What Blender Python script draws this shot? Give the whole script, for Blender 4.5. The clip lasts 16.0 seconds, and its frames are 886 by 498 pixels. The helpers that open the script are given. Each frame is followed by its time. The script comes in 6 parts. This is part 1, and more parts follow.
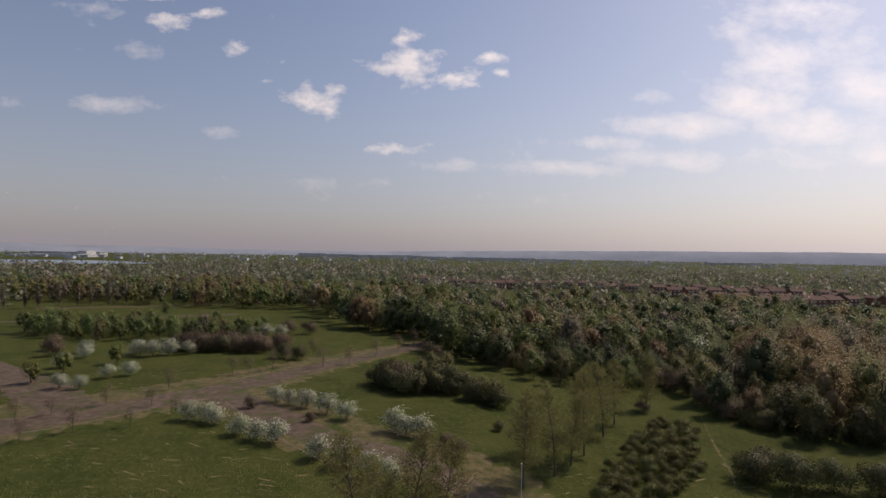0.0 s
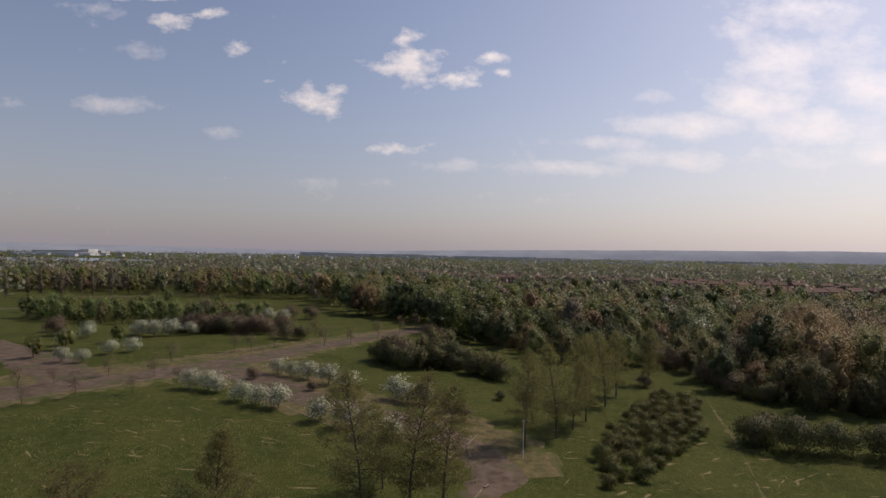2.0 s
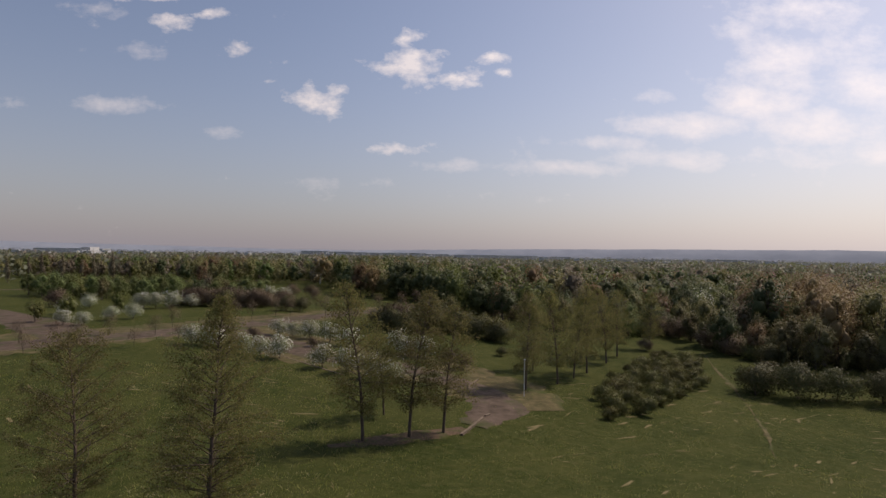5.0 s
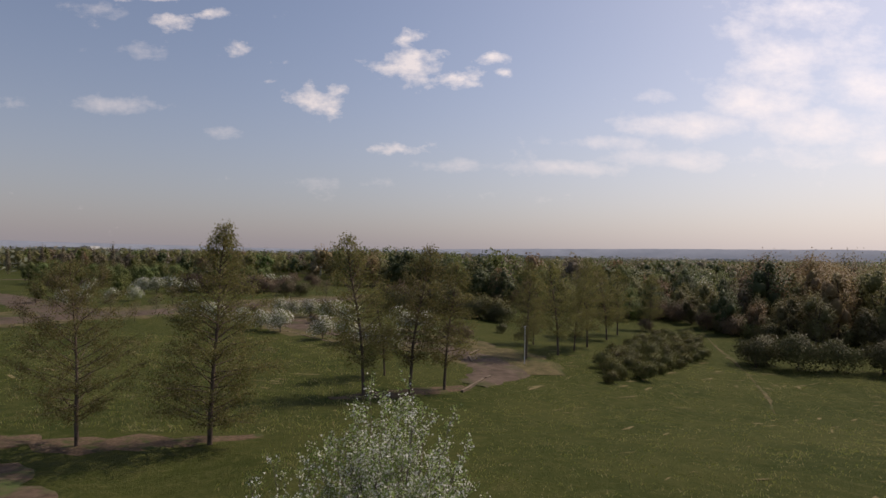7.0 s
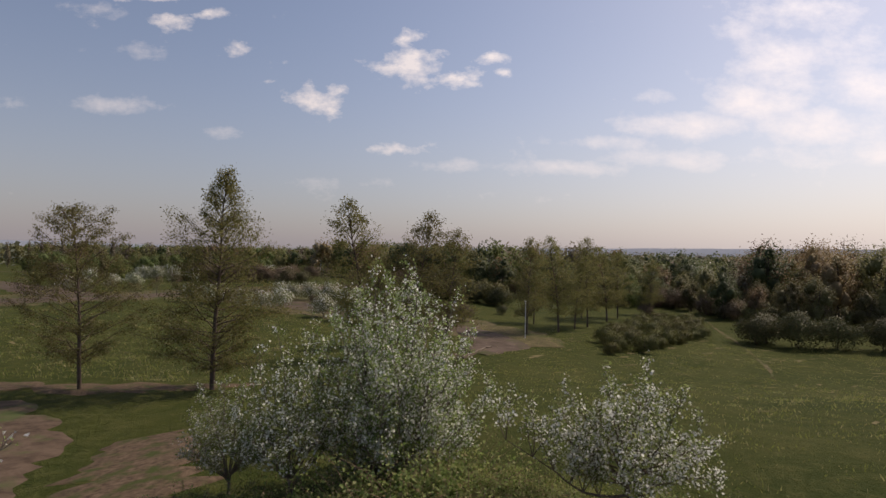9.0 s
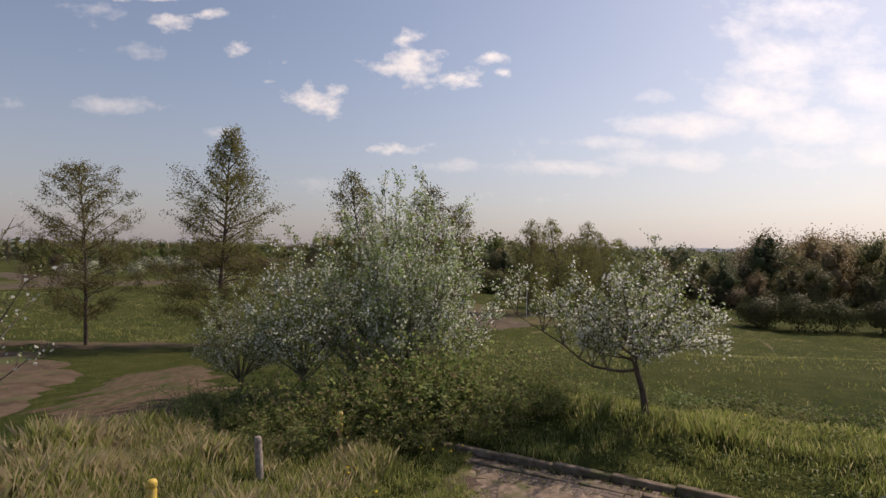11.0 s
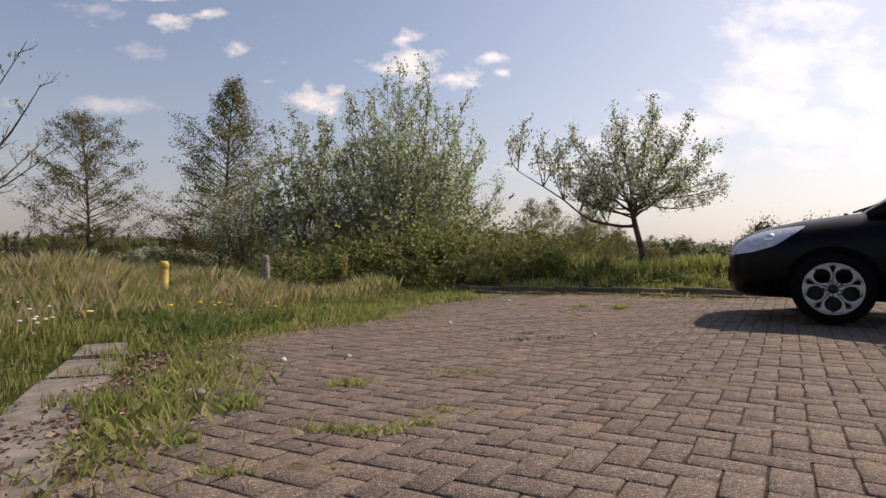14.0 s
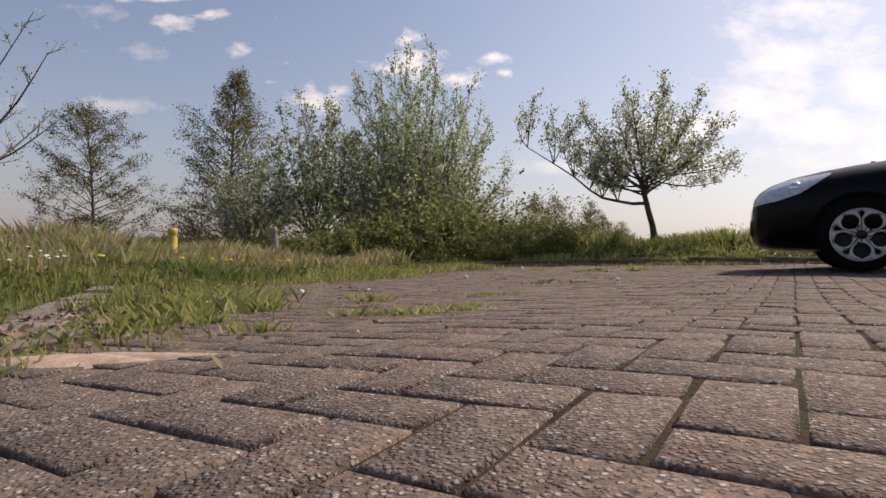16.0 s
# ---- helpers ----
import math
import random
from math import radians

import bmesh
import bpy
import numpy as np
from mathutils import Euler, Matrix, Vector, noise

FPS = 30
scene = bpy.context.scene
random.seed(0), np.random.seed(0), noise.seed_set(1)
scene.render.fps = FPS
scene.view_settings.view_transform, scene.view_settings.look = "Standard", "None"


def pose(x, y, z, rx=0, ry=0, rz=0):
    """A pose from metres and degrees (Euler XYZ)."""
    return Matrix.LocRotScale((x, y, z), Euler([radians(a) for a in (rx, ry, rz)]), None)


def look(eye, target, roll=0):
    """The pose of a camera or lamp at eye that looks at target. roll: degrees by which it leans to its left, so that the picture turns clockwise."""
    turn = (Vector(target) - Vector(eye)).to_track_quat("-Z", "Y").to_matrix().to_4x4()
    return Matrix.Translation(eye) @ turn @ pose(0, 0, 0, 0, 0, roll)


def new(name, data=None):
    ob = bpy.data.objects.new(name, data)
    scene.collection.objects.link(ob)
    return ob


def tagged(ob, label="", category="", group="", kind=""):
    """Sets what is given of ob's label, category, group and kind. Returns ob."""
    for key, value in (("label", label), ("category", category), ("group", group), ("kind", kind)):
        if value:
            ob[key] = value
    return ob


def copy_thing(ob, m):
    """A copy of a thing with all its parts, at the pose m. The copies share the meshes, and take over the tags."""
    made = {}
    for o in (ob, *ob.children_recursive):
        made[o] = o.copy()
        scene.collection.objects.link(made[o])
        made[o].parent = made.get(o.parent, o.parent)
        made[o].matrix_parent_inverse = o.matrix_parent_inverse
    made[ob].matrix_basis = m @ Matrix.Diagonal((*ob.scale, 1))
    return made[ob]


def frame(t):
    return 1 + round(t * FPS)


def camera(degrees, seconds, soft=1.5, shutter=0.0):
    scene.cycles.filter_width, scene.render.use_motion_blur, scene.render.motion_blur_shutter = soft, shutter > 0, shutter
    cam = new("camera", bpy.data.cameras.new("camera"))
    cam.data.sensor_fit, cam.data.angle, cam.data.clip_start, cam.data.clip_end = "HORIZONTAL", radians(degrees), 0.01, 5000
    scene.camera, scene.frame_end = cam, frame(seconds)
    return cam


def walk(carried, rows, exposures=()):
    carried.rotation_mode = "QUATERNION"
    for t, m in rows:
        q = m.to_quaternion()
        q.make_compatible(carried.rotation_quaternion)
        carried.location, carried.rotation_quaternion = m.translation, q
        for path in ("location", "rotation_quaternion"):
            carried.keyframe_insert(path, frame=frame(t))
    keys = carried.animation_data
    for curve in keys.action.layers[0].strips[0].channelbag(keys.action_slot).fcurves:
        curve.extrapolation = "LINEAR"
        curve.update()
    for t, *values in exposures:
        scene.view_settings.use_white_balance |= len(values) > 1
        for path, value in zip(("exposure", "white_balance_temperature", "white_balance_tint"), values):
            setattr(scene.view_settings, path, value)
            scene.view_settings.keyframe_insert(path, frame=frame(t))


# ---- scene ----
# seconds, stops, kelvin, tint
EXPO = [(0.0, 0.0, 7050, 20), (8.0, 0.02, 7150, 20), (11.0, 0.22, 7300, 19), (13.5, 0.37, 7400, 18), (16.0, 0.31, 7300, 18)]
cam = camera(77.0, 16.0)
# seconds, x, y, z, yaw, pitch, roll
ROWS = [
    (0.0, 0.025, 0.150, 24.904, -0.179, 0.465, -0.889),
    (0.5, 0.021, 0.149, 23.503, -0.111, 0.463, -0.885),
    (1.0, 0.039, 0.160, 22.294, -0.067, 0.462, -0.879),
    (1.5, 0.046, 0.177, 21.045, -0.046, 0.460, -0.875),
    (2.0, 0.071, 0.192, 19.834, -0.022, 0.458, -0.876),
    (2.5, 0.097, 0.197, 18.545, 0.029, 0.452, -0.873),
    (3.0, 0.097, 0.200, 17.309, 0.033, 0.451, -0.869),
    (3.5, 0.096, 0.202, 16.106, 0.054, 0.451, -0.869),
    (4.0, 0.120, 0.205, 14.958, 0.079, 0.452, -0.870),
    (6.5, 0.212, 0.213, 9.575, 0.057, 0.466, -0.865),
    (7.0, 0.191, 0.194, 8.744, 0.090, 0.464, -0.865),
    (7.5, 0.186, 0.197, 7.637, 0.081, 0.461, -0.856),
    (8.0, 0.203, 0.226, 6.975, 0.069, 0.461, -0.853),
    (10.5, -0.056, -0.060, 3.959, 0.039, 0.472, -0.825),
    (11.0, -0.078, -0.068, 3.445, 0.021, 0.471, -0.822),
    (11.5, -0.111, -0.067, 2.761, 0.007, 0.474, -0.816),
    (12.0, -0.140, -0.058, 2.282, -0.015, 0.473, -0.806),
    (12.5, -0.153, -0.091, 1.844, -0.052, 0.473, -0.805),
    (13.0, -0.131, -0.182, 1.428, -0.050, 0.477, -0.814),
    (13.5, -0.109, -0.243, 1.031, -0.049, 0.480, -0.831),
    (14.0, -0.100, -0.247, 0.664, -0.059, 0.485, -0.832),
    (14.5, -0.085, -0.222, 0.658, -0.037, 0.491, -0.832),
    (15.0, -0.092, -0.207, 0.543, -0.036, 0.495, -0.833),
    (15.5, -0.129, -0.177, 0.298, -0.024, 0.496, -0.826),
    (16.0, -0.219, -0.140, 0.224, 0.194, 0.508, -0.825),
]
walk(cam, [(t, pose(x, y, z, 90 + p, r, w)) for t, x, y, z, w, p, r in ROWS], EXPO)
# ---- world, sun ----
SUN_AZ, SUN_EL = 56.0, 47.0            # degrees to the right of the view, and up
su = Vector((math.sin(radians(SUN_AZ)) * math.cos(radians(SUN_EL)), math.cos(radians(SUN_AZ)) * math.cos(radians(SUN_EL)), math.sin(radians(SUN_EL))))
sun = new("sun", bpy.data.lights.new("sun", "SUN"))
sun.data.energy, sun.data.angle, sun.data.color = 3.3, radians(0.6), (1.0, 0.94, 0.84)
sun.matrix_world = look((0, 0, 60), tuple(Vector((0, 0, 60)) - su))

# clouds: across, up (both as slopes), half width, half height, strength
HEAPS = [
    (-0.06, 0.338, 0.062, 0.030, 1.0), (-0.075, 0.382, 0.030, 0.018, 0.7), (-0.035, 0.31, 0.03, 0.02, 0.75), (0.026, 0.314, 0.042, 0.018, 0.95), (0.085, 0.354, 0.03, 0.012, 0.9), (0.105, 0.326, 0.022, 0.011, 0.6),
    (-0.232, 0.27, 0.048, 0.026, 1.0), (-0.2, 0.29, 0.024, 0.016, 0.9), (-0.5, 0.411, 0.042, 0.017, 0.9), (-0.422, 0.426, 0.042, 0.013, 0.75), (-0.384, 0.362, 0.032, 0.016, 0.8), (-0.291, 0.338, 0.028, 0.009, 0.6),
    (-0.54, 0.456, 0.09, 0.009, 0.9), (-0.08, 0.186, 0.062, 0.012, 0.75), (-0.314, 0.304, 0.024, 0.007, 0.5), (-0.166, 0.346, 0.026, 0.008, 0.5),
]
VEILS = [
    (0.6, 0.355, 0.075, 0.06, 0.95), (0.56, 0.28, 0.10, 0.035, 0.85), (0.43, 0.235, 0.13, 0.026, 0.9), (0.28, 0.205, 0.10, 0.016, 0.8), (0.22, 0.157, 0.10, 0.016, 0.75), (0.42, 0.175, 0.16, 0.022, 0.7), (0.76, 0.31, 0.09, 0.045, 0.95),
    (0.68, 0.235, 0.14, 0.04, 0.85), (0.64, 0.44, 0.13, 0.045, 0.7), (0.52, 0.41, 0.06, 0.03, 0.55), (0.72, 0.19, 0.2, 0.03, 0.6), (1.05, 0.42, 0.2, 0.18, 0.9), (0.02, 0.158, 0.09, 0.015, 0.55), (0.38, 0.288, 0.05, 0.016, 0.6),
    (1.4, 0.5, 0.4, 0.3, 0.8), (0.78, 0.34, 0.22, 0.14, 0.5), (-0.6, 0.258, 0.13, 0.016, 0.42), (-0.39, 0.214, 0.06, 0.012, 0.44), (-0.56, 0.355, 0.11, 0.02, 0.4), (-0.15, 0.125, 0.12, 0.012, 0.42), (0.1, 0.105, 0.12, 0.014, 0.4), (-0.66, 0.43, 0.12, 0.02, 0.36), (-1.3, 0.5, 0.4, 0.08, 0.5),
]


def wire(tree, kind, values=(), **props):
    """A node; values fill its inputs by order, a socket links, None leaves it."""
    n = tree.nodes.new(kind)
    for k, v in props.items():
        setattr(n, k, v)
    for i, v in enumerate(values):
        if v is None:
            continue
        if isinstance(v, bpy.types.NodeSocket):
            tree.links.new(v, n.inputs[i])
        else:
            n.inputs[i].default_value = v
    return n


def maths(tree, op, a, b=0.0, clamp=False):
    return wire(tree, "ShaderNodeMath", (a, b), operation=op, use_clamp=clamp).outputs[0]


def blend(tree, fac, a, b):
    n = tree.nodes.new("ShaderNodeMix")
    n.data_type = "RGBA"
    for i, v in ((0, fac), (6, a), (7, b)):
        if isinstance(v, bpy.types.NodeSocket):
            tree.links.new(v, n.inputs[i])
        elif i == 0:
            n.inputs[i].default_value = v
        else:
            n.inputs[i].default_value = (*v, 1.0)
    return n.outputs[2]


def ramp(tree, fac, stops):
    n = tree.nodes.new("ShaderNodeValToRGB")
    e = n.color_ramp.elements
    while len(e) < len(stops):
        e.new(0.5)
    for el, (p, c) in zip(e, stops):
        el.position, el.color = p, (*c, 1.0)
    tree.links.new(fac, n.inputs[0])
    return n.outputs[0]


world = bpy.data.worlds.new("sky")
scene.world = world
world.use_nodes = True
wt = world.node_tree
wt.nodes.clear()
sky = wire(wt, "ShaderNodeTexSky", sky_type="NISHITA", sun_disc=False, sun_elevation=radians(SUN_EL), sun_rotation=radians(SUN_AZ),
           air_density=1.0, dust_density=1.2, ozone_density=1.5, altitude=60)
tc = wire(wt, "ShaderNodeTexCoord").outputs["Generated"]
sep = wire(wt, "ShaderNodeSeparateXYZ", (tc,))
ahead = maths(wt, "MAXIMUM", sep.outputs[1], 0.02)
cu, cv = maths(wt, "DIVIDE", sep.outputs[0], ahead), maths(wt, "DIVIDE", sep.outputs[2], ahead)
uv = wire(wt, "ShaderNodeCombineXYZ", (cu, cv, 0.0)).outputs[0]
wide_uv = wire(wt, "ShaderNodeCombineXYZ", (maths(wt, "MULTIPLY", cu, 0.62), cv, 0.0)).outputs[0]
lumps = wire(wt, "ShaderNodeTexNoise", (wide_uv, None, 34.0, 6.0, 0.6)).outputs[0]
fine = wire(wt, "ShaderNodeTexNoise", (wide_uv, None, 17.0, 9.0, 0.66, None, None, 0.6)).outputs[0]
soft = wire(wt, "ShaderNodeTexNoise", (wide_uv, None, 6.0, 5.0, 0.6)).outputs[0]


def patches(spots):
    """How far the sky is taken up by a list of soft patches."""
    got = 0.0
    for ox, oy, hw, hh, st_ in spots:
        du = maths(wt, "DIVIDE", maths(wt, "SUBTRACT", cu, ox), hw)
        dv = maths(wt, "DIVIDE", maths(wt, "SUBTRACT", cv, oy), hh)
        r2 = maths(wt, "ADD", maths(wt, "MULTIPLY", du, du), maths(wt, "MULTIPLY", dv, dv))
        g = maths(wt, "MULTIPLY", maths(wt, "EXPONENT", maths(wt, "MULTIPLY", r2, -0.8)), st_)
        got = maths(wt, "MAXIMUM", g, got)
    return got


heap = maths(wt, "ADD", patches(HEAPS), maths(wt, "MULTIPLY", maths(wt, "SUBTRACT", lumps, 0.5), 1.5))
heap = maths(wt, "ADD", heap, maths(wt, "MULTIPLY", maths(wt, "SUBTRACT", fine, 0.5), 0.8))
heap = maths(wt, "MULTIPLY", maths(wt, "SUBTRACT", heap, 0.40), 1.7, True)
veil = maths(wt, "ADD", patches(VEILS), maths(wt, "MULTIPLY", maths(wt, "SUBTRACT", soft, 0.5), 0.9))
veil = maths(wt, "ADD", veil, maths(wt, "MULTIPLY", maths(wt, "SUBTRACT", fine, 0.5), 1.7))
veil = maths(wt, "MULTIPLY", maths(wt, "MULTIPLY", maths(wt, "SUBTRACT", veil, 0.3), 1.3, True), 0.88)
cover = maths(wt, "MAXIMUM", heap, veil)
el = maths(wt, "MAXIMUM", sep.outputs[2], 0.0)
haze = maths(wt, "EXPONENT", maths(wt, "MULTIPLY", el, -6.0))
front = wire(wt, "ShaderNodeVectorMath", (tc, tuple(su)), operation="DOT_PRODUCT").outputs["Value"]
glow = maths(wt, "POWER", maths(wt, "MAXIMUM", front, 0.0), 3.2)
hazecol = blend(wt, maths(wt, "MULTIPLY", glow, 1.75, True), (2.6, 2.6, 2.98), (8.9, 8.75, 9.05))
base = blend(wt, maths(wt, "MULTIPLY", haze, 0.93), sky.outputs[0], hazecol)
cloudcol = blend(wt, maths(wt, "MULTIPLY", glow, 1.6, True), (7.0, 6.9, 7.0), (10.4, 10.2, 10.2))
full = blend(wt, maths(wt, "MULTIPLY", cover, 0.86), base, cloudcol)
bg = wire(wt, "ShaderNodeBackground", (full, 0.104))
wt.links.new(bg.outputs[0], wire(wt, "ShaderNodeOutputWorld").inputs[0])

# ---- materials ----


def material(name, dark, light, scale=4.0, rough=0.8, bump=0.0, bump_scale=40.0, metal=0.0, spread=(0.35, 0.65), third=None, third_scale=0.6, random=0.0, coord="Position"):
    """A surface whose colour drifts at two scales, with fine relief. random: how far single pieces differ."""
    m = bpy.data.materials.new(name)
    m.use_nodes = True
    t = m.node_tree
    b = t.nodes["Principled BSDF"]
    b.inputs["Roughness"].default_value, b.inputs["Metallic"].default_value = rough, metal
    b.inputs["Specular IOR Level"].default_value = 0.1 if rough > 0.84 else 0.5
    pos = wire(t, "ShaderNodeNewGeometry").outputs["Position"] if coord == "Position" else wire(t, "ShaderNodeTexCoord").outputs["Object"]
    n1 = wire(t, "ShaderNodeTexNoise", (pos, None, scale, 6.0, 0.65)).outputs[0]
    col = ramp(t, n1, ((spread[0], dark), (spread[1], light)))
    if third:
        n2 = wire(t, "ShaderNodeTexNoise", (pos, None, third_scale, 4.0, 0.6)).outputs[0]
        col = blend(t, ramp(t, n2, ((0.5, (0, 0, 0)), (0.66, (1, 1, 1)))), col, third)
    if random:
        inf = wire(t, "ShaderNodeNewGeometry").outputs["Random Per Island"]
        obr = wire(t, "ShaderNodeObjectInfo").outputs["Random"]
        both = maths(t, "FRACT", maths(t, "ADD", inf, obr))
        col = wire(t, "ShaderNodeHueSaturation", (None, None, maths(t, "ADD", 1.0 - random, maths(t, "MULTIPLY", both, 2 * random)), None, col)).outputs[0]
    t.links.new(col, b.inputs["Base Color"])
    if bump:
        n3 = wire(t, "ShaderNodeTexNoise", (pos, None, bump_scale, 5.0, 0.7)).outputs[0]
        t.links.new(bumped(t, n3, bump), b.inputs["Normal"])
    return m


def bumped(t, height, strength, distance=0.02):
    n = t.nodes.new("ShaderNodeBump")
    n.inputs["Strength"].default_value, n.inputs["Distance"].default_value = strength, distance
    t.links.new(height, n.inputs["Height"])
    return n.outputs[0]


def leafy(name, colours, through_light=0.35, rough=0.6):
    """Leaves: each takes a colour of its own from the list, and lets some light through."""
    m = bpy.data.materials.new(name)
    m.use_nodes = True
    t = m.node_tree
    b = t.nodes["Principled BSDF"]
    b.inputs["Roughness"].default_value = rough
    b.inputs["Specular IOR Level"].default_value = 0.2
    geo = wire(t, "ShaderNodeNewGeometry")
    obr = wire(t, "ShaderNodeObjectInfo").outputs["Random"]
    k = len(colours)
    col = ramp(t, geo.outputs["Random Per Island"], [(i / max(1, k - 1), c) for i, c in enumerate(colours)])
    col = wire(t, "ShaderNodeHueSaturation", (maths(t, "ADD", 0.485, maths(t, "MULTIPLY", obr, 0.03)), None, maths(t, "ADD", 0.8, maths(t, "MULTIPLY", obr, 0.4)), None, col)).outputs[0]
    t.links.new(col, b.inputs["Base Color"])
    tr = wire(t, "ShaderNodeBsdfTranslucent", (col,))
    mix = wire(t, "ShaderNodeMixShader", (through_light, b.outputs[0], tr.outputs[0]))
    t.links.new(mix.outputs[0], t.nodes["Material Output"].inputs[0])
    return m


def meadow_material():
    m = bpy.data.materials.new("meadow")
    m.use_nodes = True
    t = m.node_tree
    b = t.nodes["Principled BSDF"]
    b.inputs["Roughness"].default_value, b.inputs["Specular IOR Level"].default_value = 0.95, 0.05
    pos = wire(t, "ShaderNodeNewGeometry").outputs["Position"]
    n1 = wire(t, "ShaderNodeTexNoise", (pos, None, 0.12, 4.0, 0.6)).outputs[0]
    n2 = wire(t, "ShaderNodeTexNoise", (pos, None, 1.1, 7.0, 0.72)).outputs[0]
    n3 = wire(t, "ShaderNodeTexNoise", (pos, None, 9.0, 4.0, 0.7)).outputs[0]
    col = ramp(t, n1, ((0.35, (0.034, 0.046, 0.01)), (0.65, (0.062, 0.068, 0.018))))
    col = blend(t, ramp(t, n2, ((0.45, (0, 0, 0)), (0.68, (0.8, 0.8, 0.8)))), col, (0.092, 0.09, 0.03))
    col = blend(t, ramp(t, n3, ((0.3, (0.7, 0.7, 0.7)), (0.52, (0, 0, 0)))), col, (0.016, 0.03, 0.006))
    n4 = wire(t, "ShaderNodeTexNoise", (pos, None, 0.5, 6.0, 0.75)).outputs[0]
    col = blend(t, ramp(t, n4, ((0.62, (0, 0, 0)), (0.72, (0.7, 0.7, 0.7)))), col, (0.15, 0.135, 0.06))
    t.links.new(col, b.inputs["Base Color"])
    t.links.new(bumped(t, maths(t, "ADD", n3, maths(t, "MULTIPLY", n2, 2.0)), 0.8, 0.12), b.inputs["Normal"])
    return m


M_BARK = material("bark", (0.05, 0.04, 0.032), (0.13, 0.105, 0.085), 9.0, 0.9, 0.5, 60.0, coord="Object")
M_TWIG = material("twig", (0.07, 0.05, 0.038), (0.15, 0.115, 0.09), 3.0, 0.9, coord="Object")
M_GREYTWIG = material("grey_twig", (0.12, 0.095, 0.075), (0.22, 0.18, 0.15), 3.0, 0.9, coord="Object")
M_ALDER = leafy("alder_leaf", [(0.12, 0.125, 0.04), (0.19, 0.185, 0.06), (0.23, 0.19, 0.08)], 0.5)
M_PEARLEAF = leafy("young_green_leaf", [(0.16, 0.22, 0.06), (0.25, 0.32, 0.11), (0.34, 0.39, 0.18)], 0.62)
M_BLOSSOM = leafy("white_blossom", [(0.62, 0.62, 0.54), (0.74, 0.74, 0.68), (0.82, 0.82, 0.78)], 0.58)
# Wood leaf tones, lightened in the base colour to stand in for haze.
M_GREEN = leafy("fresh_green_leaf", [(0.085, 0.11, 0.034), (0.125, 0.16, 0.05), (0.165, 0.195, 0.07)], 0.4)
M_DARKGREEN = leafy("dark_green_leaf", [(0.05, 0.066, 0.028), (0.075, 0.095, 0.038), (0.1, 0.12, 0.05)])
M_OLIVE = leafy("olive_leaf", [(0.115, 0.112, 0.046), (0.16, 0.15, 0.062), (0.2, 0.185, 0.085)], 0.4)
M_RUST = leafy("bronze_bud", [(0.175, 0.115, 0.06), (0.225, 0.15, 0.078), (0.205, 0.165, 0.078)])
M_GREY = leafy("grey_bud", [(0.145, 0.12, 0.085), (0.185, 0.155, 0.11), (0.175, 0.16, 0.09)])
M_YELLOW = leafy("yellow_green_leaf", [(0.1, 0.115, 0.03), (0.14, 0.15, 0.042), (0.17, 0.17, 0.06)], 0.4)
M_BRAMBLE = leafy("bramble_leaf", [(0.07, 0.1, 0.026), (0.16, 0.215, 0.06), (0.26, 0.31, 0.1), (0.31, 0.34, 0.13), (0.26, 0.19, 0.11)], 0.5)
M_GRASS = leafy("grass_blade", [(0.15, 0.175, 0.045), (0.235, 0.265, 0.075), (0.31, 0.325, 0.105), (0.46, 0.38, 0.21)], 0.55, 0.5)
M_STRAW = leafy("dry_grass_blade", [(0.42, 0.34, 0.2), (0.55, 0.46, 0.29), (0.4, 0.38, 0.18), (0.27, 0.31, 0.1)], 0.55)
M_LUSH = leafy("lush_leaf", [(0.09, 0.135, 0.035), (0.14, 0.19, 0.055), (0.19, 0.235, 0.075), (0.25, 0.27, 0.1)], 0.45, 0.5)
M_DEADSTEM = leafy("dead_stem", [(0.2, 0.125, 0.085), (0.3, 0.2, 0.14), (0.36, 0.26, 0.17)], 0.2)
M_GREENISH = leafy("pale_green_leaf", [(0.14, 0.17, 0.07), (0.2, 0.23, 0.1), (0.25, 0.26, 0.14)], 0.4)
M_THICKET = leafy("brown_twigs", [(0.11, 0.08, 0.055), (0.15, 0.11, 0.075), (0.15, 0.12, 0.068)], 0.3)
M_SCRUB = leafy("scrub_leaf", [(0.08, 0.088, 0.028), (0.115, 0.12, 0.04), (0.14, 0.125, 0.055)], 0.35)
M_CANE = material("dry_cane", (0.14, 0.085, 0.06), (0.3, 0.21, 0.15), 5.0, 0.9, coord="Object")
M_HEDGE = leafy("hedge_leaf", [(0.06, 0.065, 0.028), (0.085, 0.09, 0.038), (0.115, 0.1, 0.05)], 0.3)
M_DANDELION = leafy("yellow_petal", [(0.75, 0.5, 0.02), (0.8, 0.58, 0.03)], 0.1)
M_DAISY = leafy("white_petal", [(0.8, 0.8, 0.75), (0.75, 0.75, 0.72)], 0.1)
M_DEADLEAF = leafy("dead_leaf", [(0.13, 0.08, 0.055), (0.24, 0.165, 0.12), (0.36, 0.28, 0.22)], 0.05)
M_GROUND = meadow_material()
M_EARTH = material("brown_earth", (0.058, 0.04, 0.027), (0.13, 0.092, 0.064), 1.6, 0.95, 0.5, 30.0, third=(0.07, 0.09, 0.03), third_scale=0.45)
M_VERGE = material("dry_verge", (0.06, 0.055, 0.022), (0.14, 0.11, 0.055), 0.9, 0.95, 0.4, 8.0, third=(0.045, 0.06, 0.014), third_scale=0.2)
